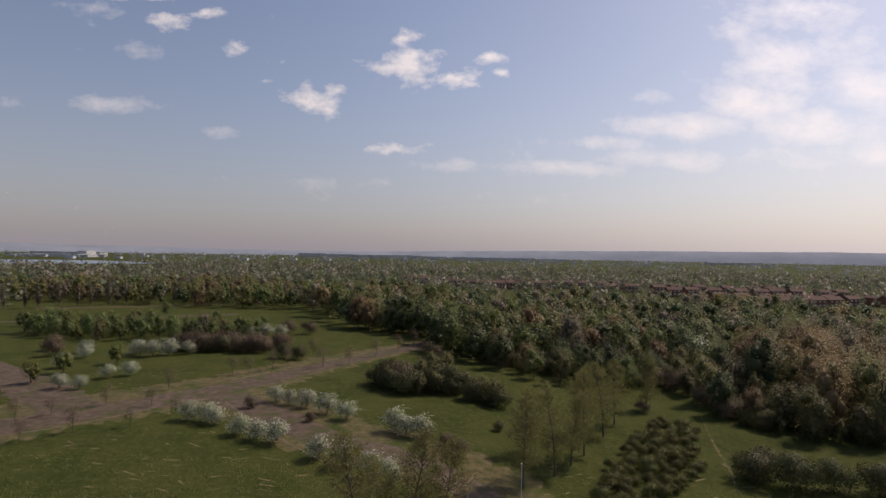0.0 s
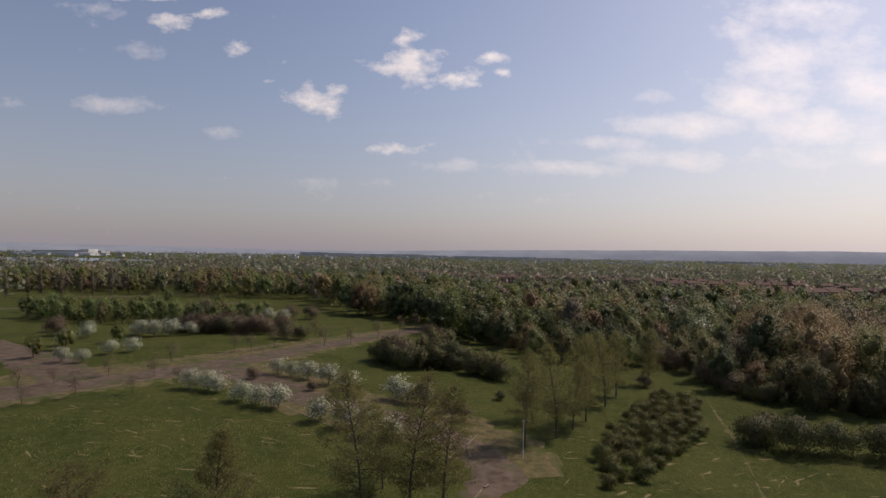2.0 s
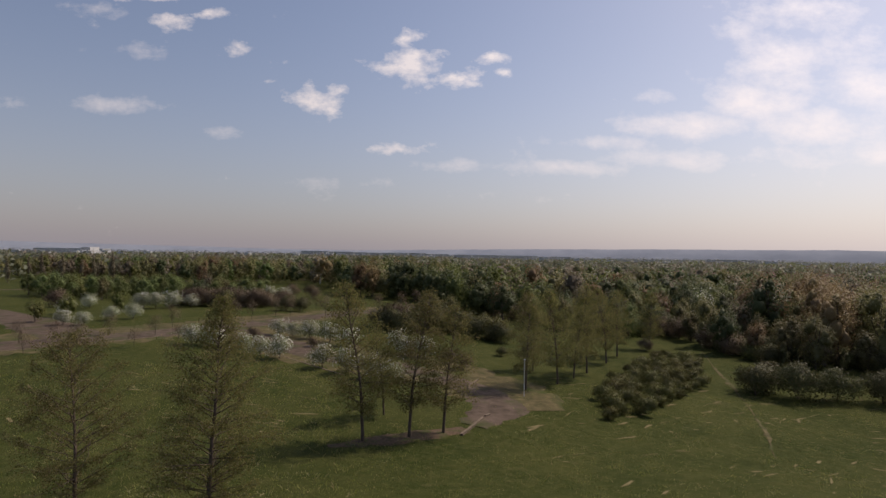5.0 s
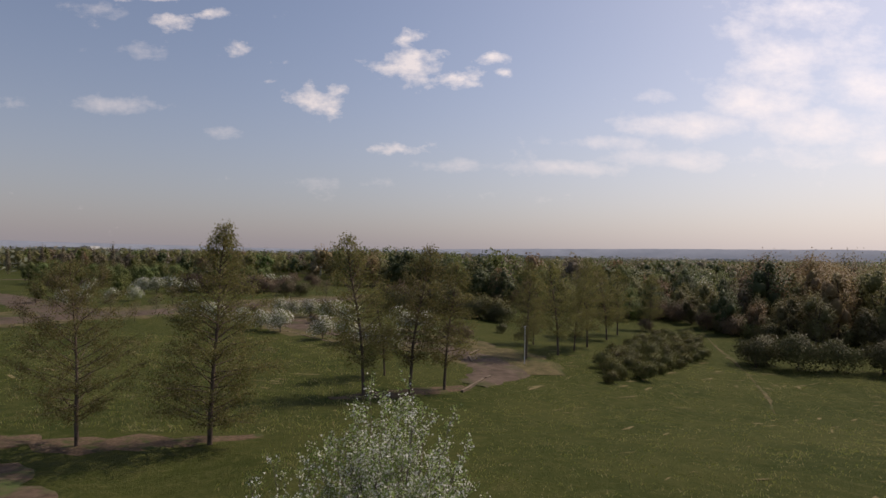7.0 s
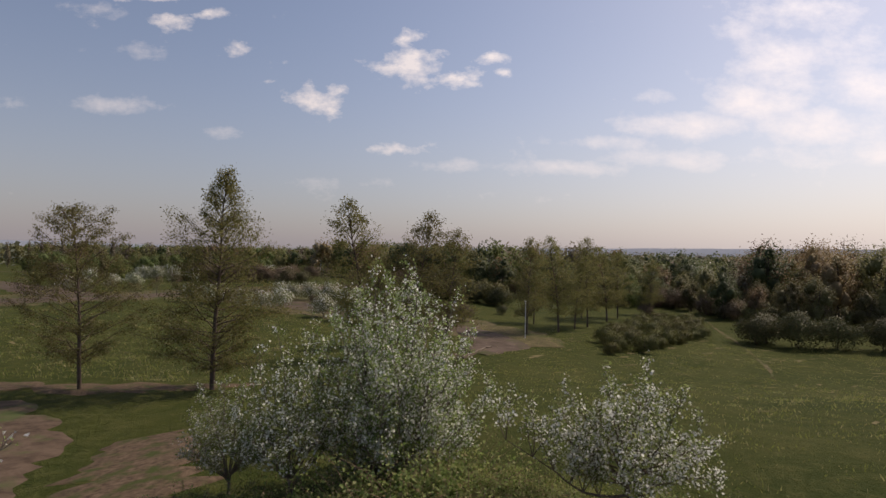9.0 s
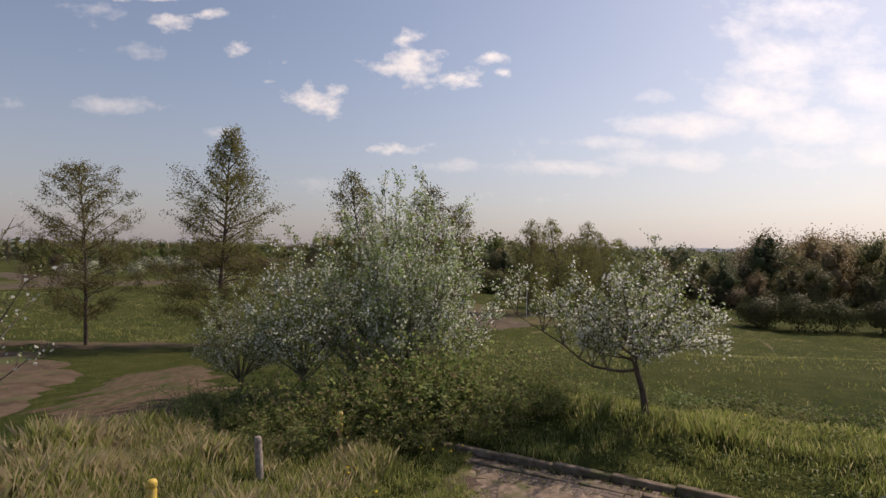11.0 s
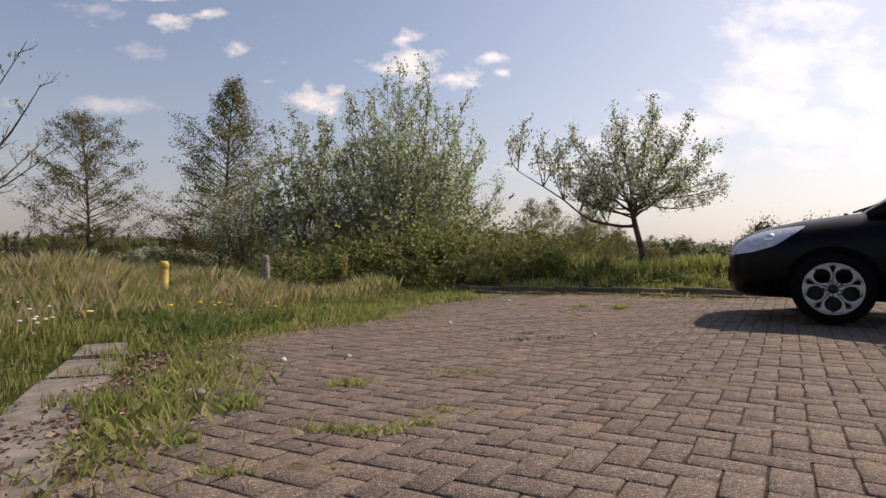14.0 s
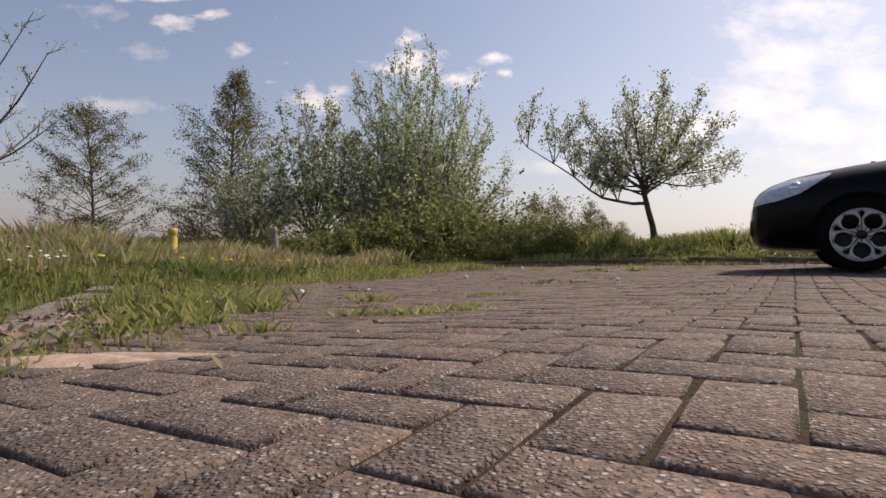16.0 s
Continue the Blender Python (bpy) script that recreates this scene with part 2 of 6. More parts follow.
M_TRACK = material("old_road", (0.065, 0.048, 0.034), (0.13, 0.096, 0.072), 0.7, 0.95, 0.3, 12.0, third=(0.06, 0.065, 0.025), third_scale=0.25)
M_LITTER = material("leaf_littered_earth", (0.055, 0.038, 0.024), (0.15, 0.105, 0.068), 5.0, 0.95, 0.6, 25.0, third=(0.05, 0.062, 0.018), third_scale=1.1)
M_SCAR = material("dry_turf", (0.12, 0.1, 0.045), (0.22, 0.18, 0.09), 2.0, 0.95, 0.3, 12.0)
M_CONCRETE = material("weathered_concrete", (0.14, 0.12, 0.1), (0.27, 0.24, 0.21), 7.0, 0.9, 0.4, 80.0)
M_SOIL = material("brown_soil", (0.05, 0.034, 0.025), (0.15, 0.11, 0.085), 14.0, 0.95, 0.8, 60.0, third=(0.1, 0.085, 0.05), third_scale=3.0)
M_DRIFT = material("sandy_dirt", (0.15, 0.11, 0.08), (0.3, 0.225, 0.17), 9.0, 0.95, 0.5, 90.0, third=(0.12, 0.12, 0.06), third_scale=2.5)
M_KERB = material("mossy_kerb_stone", (0.11, 0.08, 0.058), (0.25, 0.195, 0.148), 6.0, 0.9, 0.4, 70.0, third=(0.09, 0.09, 0.045), third_scale=2.2)
M_BED = material("joint_soil", (0.035, 0.025, 0.018), (0.095, 0.068, 0.048), 12.0, 0.95, 0.6, 70.0, third=(0.075, 0.07, 0.035), third_scale=1.6)
M_WHITEWALL = material("pale_cladding", (0.4, 0.4, 0.4), (0.52, 0.52, 0.52), 0.02, 0.6)
M_BRICKWALL = material("red_brick_wall", (0.16, 0.075, 0.05), (0.24, 0.12, 0.085), 2.0, 0.9)
M_ROOF = material("brown_roof_tile", (0.1, 0.06, 0.048), (0.17, 0.11, 0.09), 1.5, 0.9)
M_WATER = material("lake_water", (0.16, 0.2, 0.26), (0.2, 0.25, 0.31), 0.01, 0.25)
# Hill colour is the pale blue of the haze in front, painted on.
M_HAZED_HILL = material("hazed_hill", (0.2, 0.225, 0.265), (0.255, 0.28, 0.32), 0.004, 1.0)
M_YELLOWPOST = material("yellow_paint", (0.55, 0.37, 0.06), (0.68, 0.5, 0.12), 9.0, 0.6, 0.2, 60.0, third=(0.3, 0.22, 0.1), third_scale=7.0)
M_GREYPOST = material("weathered_wood", (0.2, 0.16, 0.14), (0.36, 0.31, 0.27), 14.0, 0.9, 0.5, 70.0)
M_POLE = material("galvanised_pole", (0.45, 0.45, 0.45), (0.6, 0.6, 0.6), 3.0, 0.5)

# ---- building tools ----


def mesh_of(name, verts, faces, mat, smooth=False, normals=None):
    me = bpy.data.meshes.new(name)
    v = np.asarray(verts, dtype=np.float32).reshape(-1, 3)
    f = np.asarray(faces, dtype=np.int32)
    k = f.shape[1]
    me.vertices.add(len(v))
    me.vertices.foreach_set("co", v.ravel())
    me.loops.add(f.size)
    me.loops.foreach_set("vertex_index", f.ravel())
    me.polygons.add(len(f))
    me.polygons.foreach_set("loop_start", np.arange(0, f.size, k, dtype=np.int32))
    if smooth:
        me.polygons.foreach_set("use_smooth", np.ones(len(f), dtype=bool))
    me.update(calc_edges=True)
    me.materials.append(mat)
    if normals is not None:
        me.normals_split_custom_set_from_vertices(normals)
    return me


def outward(p, middle, sharp=0.7):
    """Leaf by leaf, the way out of the crown, mixed with the leaf's own slant: corners, faces and normals."""
    q = p.reshape(-1, 4, 3)
    out = q.mean(axis=1) - middle
    out /= np.linalg.norm(out, axis=1)[:, None] + 1e-9
    own = np.cross(q[:, 2] - q[:, 0], q[:, 3] - q[:, 1])
    own /= np.linalg.norm(own, axis=1)[:, None] + 1e-9
    flip = (own * out).sum(axis=1) < 0
    q = q.copy()
    q[flip] = q[flip][:, ::-1]
    own[flip] *= -1
    n = out + own * sharp
    n /= np.linalg.norm(n, axis=1)[:, None] + 1e-9
    return q.reshape(-1, 3), np.repeat(n, 4, axis=0)


def put(name, me, parent=None, label=""):
    ob = new(name, me)
    ob.parent = parent
    return tagged(ob, label)


def part(name, bm, mat, parent, label="", smooth=False):
    me = bpy.data.meshes.new(name)
    for f in bm.faces:
        f.smooth = smooth
    bm.to_mesh(me)
    bm.free()
    me.materials.append(mat)
    return put(name, me, parent, label)


def root(name, x, y, z, label, category, group="", turn=0.0):
    ob = new(name)
    ob.matrix_basis = pose(x, y, z, 0, 0, turn)
    return tagged(ob, label, category, group)


def s_curve(a, lo, hi):
    s = np.clip((a - lo) / (hi - lo), 0, 1)
    return s * s * (3 - 2 * s)


AX, BX = (0.848, -0.530), (0.530, 0.848)     # along the kerb, and across it


def height(x, y):
    """The lie of the land."""
    x, y = np.asarray(x, float), np.asarray(y, float)
    q = x * BX[0] + y * BX[1]
    r = s_curve(y, 17, 58)
    far = -3.5 * s_curve(y, 11, 51) - 0.065 * np.clip(x, 0, 45) * r + 0.02 * np.clip(-x, 0, 50) * r - 1.2 * s_curve(y, 123, 224)
    lot = 0.037 * np.clip(x, -4, 6) * (1 - s_curve(q, 9, 14))
    bank = 0.36 * np.exp(-((q - 10.9) / 1.3) ** 2) * s_curve(x, -3, 0) * (1 - s_curve(x, 14, 22))
    left = 0.22 * s_curve(-x, 1.9, 4.2) * (1 - s_curve(-x, 5.0, 8.5)) * (1 - s_curve(y, 8.5, 12)) * s_curve(y, 1.0, 4.5)
    west = -0.5 * s_curve(-x, 6, 12) * (1 - s_curve(y, 20, 40))
    hump = 0.07 * np.exp(-((x - 0.2) ** 2 + (y - 0.4) ** 2) / 2.4)
    return far + lot + bank + left + west + hump


def hz(x, y):
    return float(height(x, y))


def cards(rng, centres, sizes, narrow=0.55, flat=0.0):
    """Small bent four-cornered leaves, turned at random: corners and faces."""
    n = len(centres)
    a = rng.normal(size=(n, 3))
    a[:, 2] *= 1 - flat
    a /= np.linalg.norm(a, axis=1)[:, None] + 1e-9
    b = np.cross(a, rng.normal(size=(n, 3)))
    b /= np.linalg.norm(b, axis=1)[:, None] + 1e-9
    s = np.asarray(sizes).reshape(-1, 1)
    c = np.cross(a, b) * s * 0.18
    v = np.stack((centres - a * s * 0.5, centres + b * s * narrow * 0.5 + c, centres + a * s * 0.5, centres - b * s * narrow * 0.5 + c), axis=1)
    return v.reshape(-1, 3), np.arange(4 * n).reshape(n, 4)


class Wood:
    """Gathers tapered branches into one mesh."""

    def __init__(self):
        self.v, self.f, self.n = [], [], 0

    def limb(self, pts, rads, sides=5):
        pts = np.asarray(pts)
        k = len(pts)
        d = np.gradient(pts, axis=0)
        d /= np.linalg.norm(d, axis=1)[:, None] + 1e-9
        ref = np.array([0.31, 0.87, 0.12])
        u = np.cross(d, ref)
        u /= np.linalg.norm(u, axis=1)[:, None] + 1e-9
        w = np.cross(d, u)
        ang = np.arange(sides) * 2 * math.pi / sides
        ring = pts[:, None] + np.asarray(rads)[:, None, None] * (np.cos(ang)[None, :, None] * u[:, None] + np.sin(ang)[None, :, None] * w[:, None])
        i = np.arange(k - 1)[:, None] * sides
        j = np.arange(sides)[None]
        jj = (j + 1) % sides
        q = np.stack((i + j, i + jj, i + sides + jj, i + sides + j), axis=-1).reshape(-1, 4)
        self.v.append(ring.reshape(-1, 3))
        self.f.append(q + self.n)
        self.n += k * sides

    def mesh(self, name, mat):
        return mesh_of(name, np.concatenate(self.v), np.concatenate(self.f), mat, True)


def path_of(rng, p, d, length, steps, wander, lift):
    pts = [np.array(p, float)]
    d = np.array(d, float)
    d /= np.linalg.norm(d)
    for _ in range(steps):
        d = d + rng.normal(size=3) * wander + np.array([0, 0, lift])
        d /= np.linalg.norm(d)
        pts.append(pts[-1] + d * length / steps)
    return np.array(pts)


def cube_ball():
    """A ball of 24 four-cornered faces."""
    g = [(i, j, k) for i in (-1, 0, 1) for j in (-1, 0, 1) for k in (-1, 0, 1) if max(abs(i), abs(j), abs(k)) == 1]
    at = {p: n for n, p in enumerate(g)}
    f = []
    for ax in range(3):
        for sgn in (-1, 1):
            for a in (-1, 0):
                for b in (-1, 0):
                    q = []
                    for da, db in ((0, 0), (1, 0), (1, 1), (0, 1)):
                        p = [0, 0, 0]
                        p[ax], p[(ax + 1) % 3], p[(ax + 2) % 3] = sgn, a + da, b + db
                        q.append(at[tuple(p)])
                    f.append(q if sgn > 0 else q[::-1])
    v = np.array(g, float)
    return v / np.linalg.norm(v, axis=1)[:, None], np.array(f)


BALL_V, BALL_F = cube_ball()
LOBES = []


def cores(rng, lobes, offset=(0, 0, 0), fill=0.86):
    """The closed leafy middle of a crown: a lumpy ball for each lobe. Corners, faces, normals."""
    v, f, n = [], [], []
    for k, (c, r) in enumerate(lobes):
        b = BALL_V * (1 + rng.normal(size=(26, 1)) * 0.13)
        p = c + b * r * fill
        v.append(p + offset)
        f.append(BALL_F + 26 * k)
        n.append(BALL_V)
    return np.concatenate(v), np.concatenate(f), np.concatenate(n)


def crown_mesh(name, rng, cv, cf, cn, lv, lf, ln, mat):
    return mesh_of(name, np.concatenate((cv, lv)), np.concatenate((cf, lf + len(cv))), mat, True, np.concatenate((cn, ln)))


def lobed_crown(rng, h, w, base, leaves, size, lobes=14, top=0.5, ragged=0.25, droop=1.0):
    """Leaf places over the lobes of a broad crown: from base to h high, w wide."""
    mid, half = (h + base) / 2, (h - base) / 2
    pts = []
    per = leaves // lobes + 1
    LOBES.clear()
    for k in range(lobes):
        a, zz = rng.uniform(0, 2 * math.pi), rng.uniform(-0.8, 0.85)
        taper = math.sqrt(max(0.05, 1 - zz * zz)) * (1 - top * max(0, zz) * 0.6)
        rr = w / 2 * 0.68 * taper * math.sqrt(rng.uniform(0.15, 1))
        c = np.array([math.cos(a) * rr, math.sin(a) * rr, mid + zz * half * 0.82])
        r = np.array([w, w, (h - base) * 1.05]) * rng.uniform(0.13, 0.23)
        d = rng.normal(size=(per, 3))
        d /= np.linalg.norm(d, axis=1)[:, None]
        LOBES.append((c, r))
        pts.append(c + d * r * (1 + rng.normal(size=(per, 1)) * ragged))
    p = np.concatenate(pts)
    p[:, 2] = np.maximum(p[:, 2], 0.05 + rng.uniform(0, 0.3, len(p)))
    return p, size * rng.uniform(0.6, 1.4, len(p))


def simple_tree(name, seed, h, w, base, leaves, size, mat, label, category, bark=M_BARK, lobes=14, blossom=None, trunk=0.02, limbs=9, top=0.5, ragged=0.25, part_name="crown", core=0.0):
    """A tree of the middle distance: trunk with limbs, and a crown of leaves."""
    rng = np.random.default_rng(seed)
    ob = root(name, 0, 0, 0, label, category)
    wd = Wood()
    wd.limb(path_of(rng, (0, 0, -0.3), (0, 0, 1), h * 0.85, 7, 0.04, 0.02), np.linspace(h * trunk, h * trunk * 0.25, 8), 6)
    for k in range(limbs):
        z = base * 0.6 + (h * 0.75 - base * 0.6) * k / limbs
        a = k * 2.4 + rng.uniform(0, 1)
        wd.limb(path_of(rng, (0, 0, z), (math.cos(a), math.sin(a), rng.uniform(0.5, 1.3)), w * 0.5 * rng.uniform(0.6, 1.0), 4, 0.12, 0.08), np.linspace(h * trunk * 0.4, h * trunk * 0.08, 5), 4)
    put("trunk", wd.mesh("trunk", bark), ob)
    p, s = lobed_crown(rng, h, w, base, leaves, size, lobes, top, ragged)
    if blossom:
        pick = rng.uniform(size=len(p)) < 0.36
        v, f = cards(rng, p[pick], s[pick] * 0.8, 0.8)
        v, nn = outward(v, np.array([0, 0, h * 0.4]), 0.4)
        put("blossom", mesh_of("blossom", v, f, blossom, True, nn), ob)
        p, s = p[~pick], s[~pick]
    v, f = cards(rng, p, s, 0.7)
    v, nn = outward(v, np.array([0, 0, h * 0.4]), 0.4)
    if core:
        cv, cf, cn = cores(rng, LOBES[::2], fill=core)
        put(part_name, crown_mesh(part_name, rng, cv, cf, cn, v, f, nn, mat), ob)
    else:
        put(part_name, mesh_of(part_name, v, f, mat, True, nn), ob)
    return ob


def dup(ob, m):
    """A copy at the pose m, whatever scale the first one has."""
    sx, sy, sz = ob.matrix_basis.to_scale()
    return copy_thing(ob, m @ Matrix.Diagonal((1 / sx, 1 / sy, 1 / sz, 1)))


# ---- land ----
def land():
    n, rings = 224, 180
    rad = np.concatenate((np.linspace(0.0, 16, 71)[1:], 16 * (4850 / 16) ** (np.arange(1, rings - 69) / (rings - 70))))
    ang = np.linspace(0, 2 * math.pi, n, endpoint=False)
    x, y = np.outer(rad, np.cos(ang)), np.outer(rad, np.sin(ang)) + 4
    z = height(x, y) - 0.012
    lump = np.sin(x * 0.9 + np.sin(y * 0.7) * 1.3) * np.cos(y * 0.8) * 0.03 * s_curve(np.hypot(x, y), 10, 20)
    inlot = (x > -1.9) & (x * BX[0] + y * BX[1] < 8.4)
    z = z + lump - 0.075 * inlot
    v = np.concatenate((np.stack((x, y, z), -1).reshape(-1, 3), [[0, 4, hz(0, 4) - 0.09]]))
    i = np.arange(len(rad) - 1)[:, None] * n
    j = np.arange(n)[None]
    jj = (j + 1) % n
    q = np.stack((i + j, i + n + j, i + n + jj, i + jj), -1).reshape(-1, 4)
    me = mesh_of("ground", v, q, M_GROUND, True)
    tagged(put("ground", me), "rough green meadow with dry patches", "ground", kind="structure")
    t = np.stack((np.arange(n), (np.arange(n) + 1) % n, np.full(n, len(v) - 1)), -1)
    ob = put("ground_middle", mesh_of("ground_middle", v, t, M_BED), None)
    tagged(ob, "bare soil under the paved car park", "ground", kind="structure")


land()


def ribbon(name, line, widths, mat, label, category="road", lift=0.05, ragged=0.25, seed=1, step=1.2):
    """A strip of ground cover laid over the land along a line, with an uneven edge and a little thickness."""
    rng = np.random.default_rng(seed)
    line = np.asarray(line, float)
    seg = np.hypot(*np.diff(line, axis=0).T)
    s = np.concatenate(([0], np.cumsum(seg)))
    u = np.arange(0, s[-1] + 1e-6, step)
    c = np.stack((np.interp(u, s, line[:, 0]), np.interp(u, s, line[:, 1])), -1)
    if len(c) > 6:
        for _ in range(3):
            c[1:-1] = (c[:-2] + 2 * c[1:-1] + c[2:]) / 4
    w = np.interp(u, s, widths)
    d = np.gradient(c, axis=0)
    d /= np.linalg.norm(d, axis=1)[:, None] + 1e-9
    nrm = np.stack((-d[:, 1], d[:, 0]), -1)
    k = 9
    e = 1 + rng.normal(size=(len(c), 2)) * ragged * 0.25
    t = np.linspace(-1, 1, k)[None] * np.where(np.linspace(-1, 1, k)[None] < 0, e[:, :1], e[:, 1:])
    x = c[:, :1] + nrm[:, :1] * t * w[:, None] / 2
    y = c[:, 1:] + nrm[:, 1:] * t * w[:, None] / 2
    z = height(x, y) + lift
    z[:, 0] -= lift + 0.06
    z[:, -1] -= lift + 0.06
    i = np.arange(len(c) - 1)[:, None] * k
    j = np.arange(k - 1)[None]
    q = np.stack((i + j, i + j + 1, i + k + j + 1, i + k + j), -1).reshape(-1, 4)
    ob = put(name, mesh_of(name, np.stack((x, y, z), -1).reshape(-1, 3), q[:, ::-1], mat, True))
    return tagged(ob, label, category, kind="structure")


ribbon("verge_north", [(-110, 58), (-70, 86), (-52, 103), (-41, 117), (-29, 139), (-9, 172), (6, 203)], [22, 26, 24, 22, 18, 14, 10], M_VERGE, "dry brown verge of the old road", ragged=0.5, lift=0.025)
ribbon("verge_branch", [(-41, 107), (-28, 97), (-15, 85), (-4, 79), (3, 73), (8, 67), (10, 60)], [20, 20, 19, 18, 17, 16, 8], M_VERGE, "dry brown verge under the blossom trees", ragged=0.5, lift=0.035)
ribbon("road_north", [(-110, 55), (-70, 82), (-52, 99), (-41, 113), (-29, 135), (-9, 169), (6, 200)], [10, 12, 11, 10, 8, 7, 5], M_TRACK, "disused brown road with broken verges", ragged=0.3)
ribbon("road_branch", [(-41, 106), (-30, 97), (-17, 84), (-6, 78), (1, 72), (5, 66), (7, 61), (3, 53)], [10, 9, 8, 7, 6, 7, 7, 3], M_TRACK, "old gravel road between the blossom trees", ragged=0.4, lift=0.06)
ribbon("road_west", [(-62, 95), (-76, 107), (-90, 118), (-120, 140)], [11, 12, 10, 8], M_TRACK, "disused brown road bending away", ragged=0.3, lift=0.065)
ribbon("gravel_yard", [(-45, 33), (-31, 28), (-20.5, 24), (-15.5, 19), (-12.8, 13.5), (-11.2, 8), (-11, -6)], [6, 6, 6, 5.5, 5, 4.5, 4.5], M_EARTH, "bare brown gravel track", ragged=0.4, step=0.6)
ribbon("earth_patch", [(-10.2, 20), (-8.8, 16.5), (-7.4, 13), (-6.6, 10.2), (-6.2, 9)], [2.5, 4.2, 4.0, 3.2, 1.5], M_LITTER, "bare soil with dry stems under the trees", ragged=0.9, step=0.4, lift=0.03)
ribbon("earth_strip", [(-36, 32), (-27, 30.5), (-20, 30), (-14, 31), (-9.5, 33)], [1, 3, 3.5, 3, 0.6], M_LITTER, "bare earth under the alder trees", ragged=1.2)
ribbon("earth_spot", [(-9, 45.5), (-5, 47.5), (-1, 49.5), (2.5, 52)], [0.8, 3, 3.4, 1.5], M_LITTER, "bare earth under the alder trees", ragged=1.2)
ribbon("road_far", [(-260, 170), (-160, 215), (-120, 235), (-90, 250)], [5, 5, 5, 5], M_TRACK, "pale far road", ragged=0.1)
ribbon("track_far", [(-190, 262), (-150, 275), (-110, 300), (-60, 330)], [7, 7, 7, 7], M_EARTH, "brown bare strip before the woods", ragged=0.4, lift=0.1)
ribbon("turf_track", [(30, 50), (34, 58), (39, 71), (43.5, 84.5), (48, 99), (53, 114)], [0.05, 0.5, 0.1, 0.8, 0.2, 0.05], M_VERGE, "dry yellowed wheel track in the grass", "turf", 0.022, 2.8, 3, 0.9)


def turf_flecks():
    """Short dry marks torn into the turf of the meadows."""
    r = np.random.default_rng(12)
    v, f, n = [], [], 0
    for x0, x1, y0, y1, count, slope in ((8, 58, 22, 78, 150, 0.45), (-52, -12, 46, 86, 80, -0.15), (-70, -45, 100, 125, 24, 0.5)):
        for _ in range(count):
            x, y = r.uniform(x0, x1), r.uniform(y0, y1)
            a = math.atan(slope) + r.normal() * 0.35
            ln, wd_ = r.uniform(0.3, 1.7) * (0.5 if y < 36 else 1.0), r.uniform(0.06, 0.2) * (0.6 if y < 36 else 1.0)
            k = 10
            th = np.linspace(0, 2 * math.pi, k, endpoint=False)
            e = r.uniform(0.5, 1.2, k)
            px, py = np.cos(th) * ln * e, np.sin(th) * wd_ * e
            gx, gy = x + px * math.cos(a) - py * math.sin(a), y + px * math.sin(a) + py * math.cos(a)
            v.append(np.stack((np.append(gx, x), np.append(gy, y), np.append(height(gx, gy) + 0.02, height(x, y) + 0.035)), -1))
            f.append(np.stack((np.arange(k), (np.arange(k) + 1) % k, np.full(k, k)), -1) + n)
            n += k + 1
    tagged(put("dry_turf", mesh_of("dry_turf", np.concatenate(v), np.concatenate(f), M_SCAR, True)), "short dry yellow marks in the turf", "turf", kind="stuff")


turf_flecks()


def kerb_line(name, line, label, stone=0.9, tall=0.14, wide=0.14):
    """A row of separate kerb stones along a line."""
    ob = tagged(root(name, 0, 0, 0, label, "kerb"), kind="structure")
    bm = bmesh.new()
    bmesh.ops.create_cube(bm, size=1, matrix=Matrix.Diagonal((stone * 0.985, wide, tall + 0.1, 1)))
    bmesh.ops.bevel(bm, geom=bm.edges[:], offset=0.012, segments=1, affect="EDGES")
    me = bpy.data.meshes.new("kerb_stone")
    bm.to_mesh(me)
    bm.free()
    me.materials.append(M_KERB)
    for (x0, y0), (x1, y1) in zip(line, line[1:]):
        ln = math.hypot(x1 - x0, y1 - y0)
        for k in range(int(ln / stone)):
            t = (k + 0.5) * stone / ln
            x, y = x0 + (x1 - x0) * t, y0 + (y1 - y0) * t
            s = put("kerb_stone", me, ob)
            s.matrix_basis = pose(x, y, hz(x, y) + tall / 2 - 0.05 + random.uniform(-0.008, 0.008), random.uniform(-1, 1), 0, math.degrees(math.atan2(y1 - y0, x1 - x0)))
    return ob


kerb_line("kerb_lot", [(-0.6, 10.3), (0.2, 9.72), (8.5, 4.53)], "worn concrete kerb edging the brick car park", 0.9, 0.085, 0.13)
kerb_line("kerb_channel", [(0.45, 9.15), (8.3, 4.25)], "flush concrete channel blocks before the kerb", 0.9, 0.02, 0.12)
kerb_line("kerb_yard", [(2, 50), (4.6, 56.5), (5.4, 57.6)], "pale kerb of the old road", 0.9, 0.2, 0.25)
kerb_line("kerb_yard", [(3.6, 64.5), (3.4, 68.5), (5, 73)], "pale kerb of the old road", 0.9, 0.2, 0.25)
kerb_line("kerb_road", [(-74, 72), (-55.6, 87), (-48, 98.5), (-41, 104.5), (-24, 83.5), (-12, 71.5)], "pale broken kerb of the old road", 2.4, 0.07, 0.22)
kerb_line("kerb_road", [(-44, 118), (-31, 140), (-11, 174)], "pale broken kerb of the old road", 2.4, 0.07, 0.22)

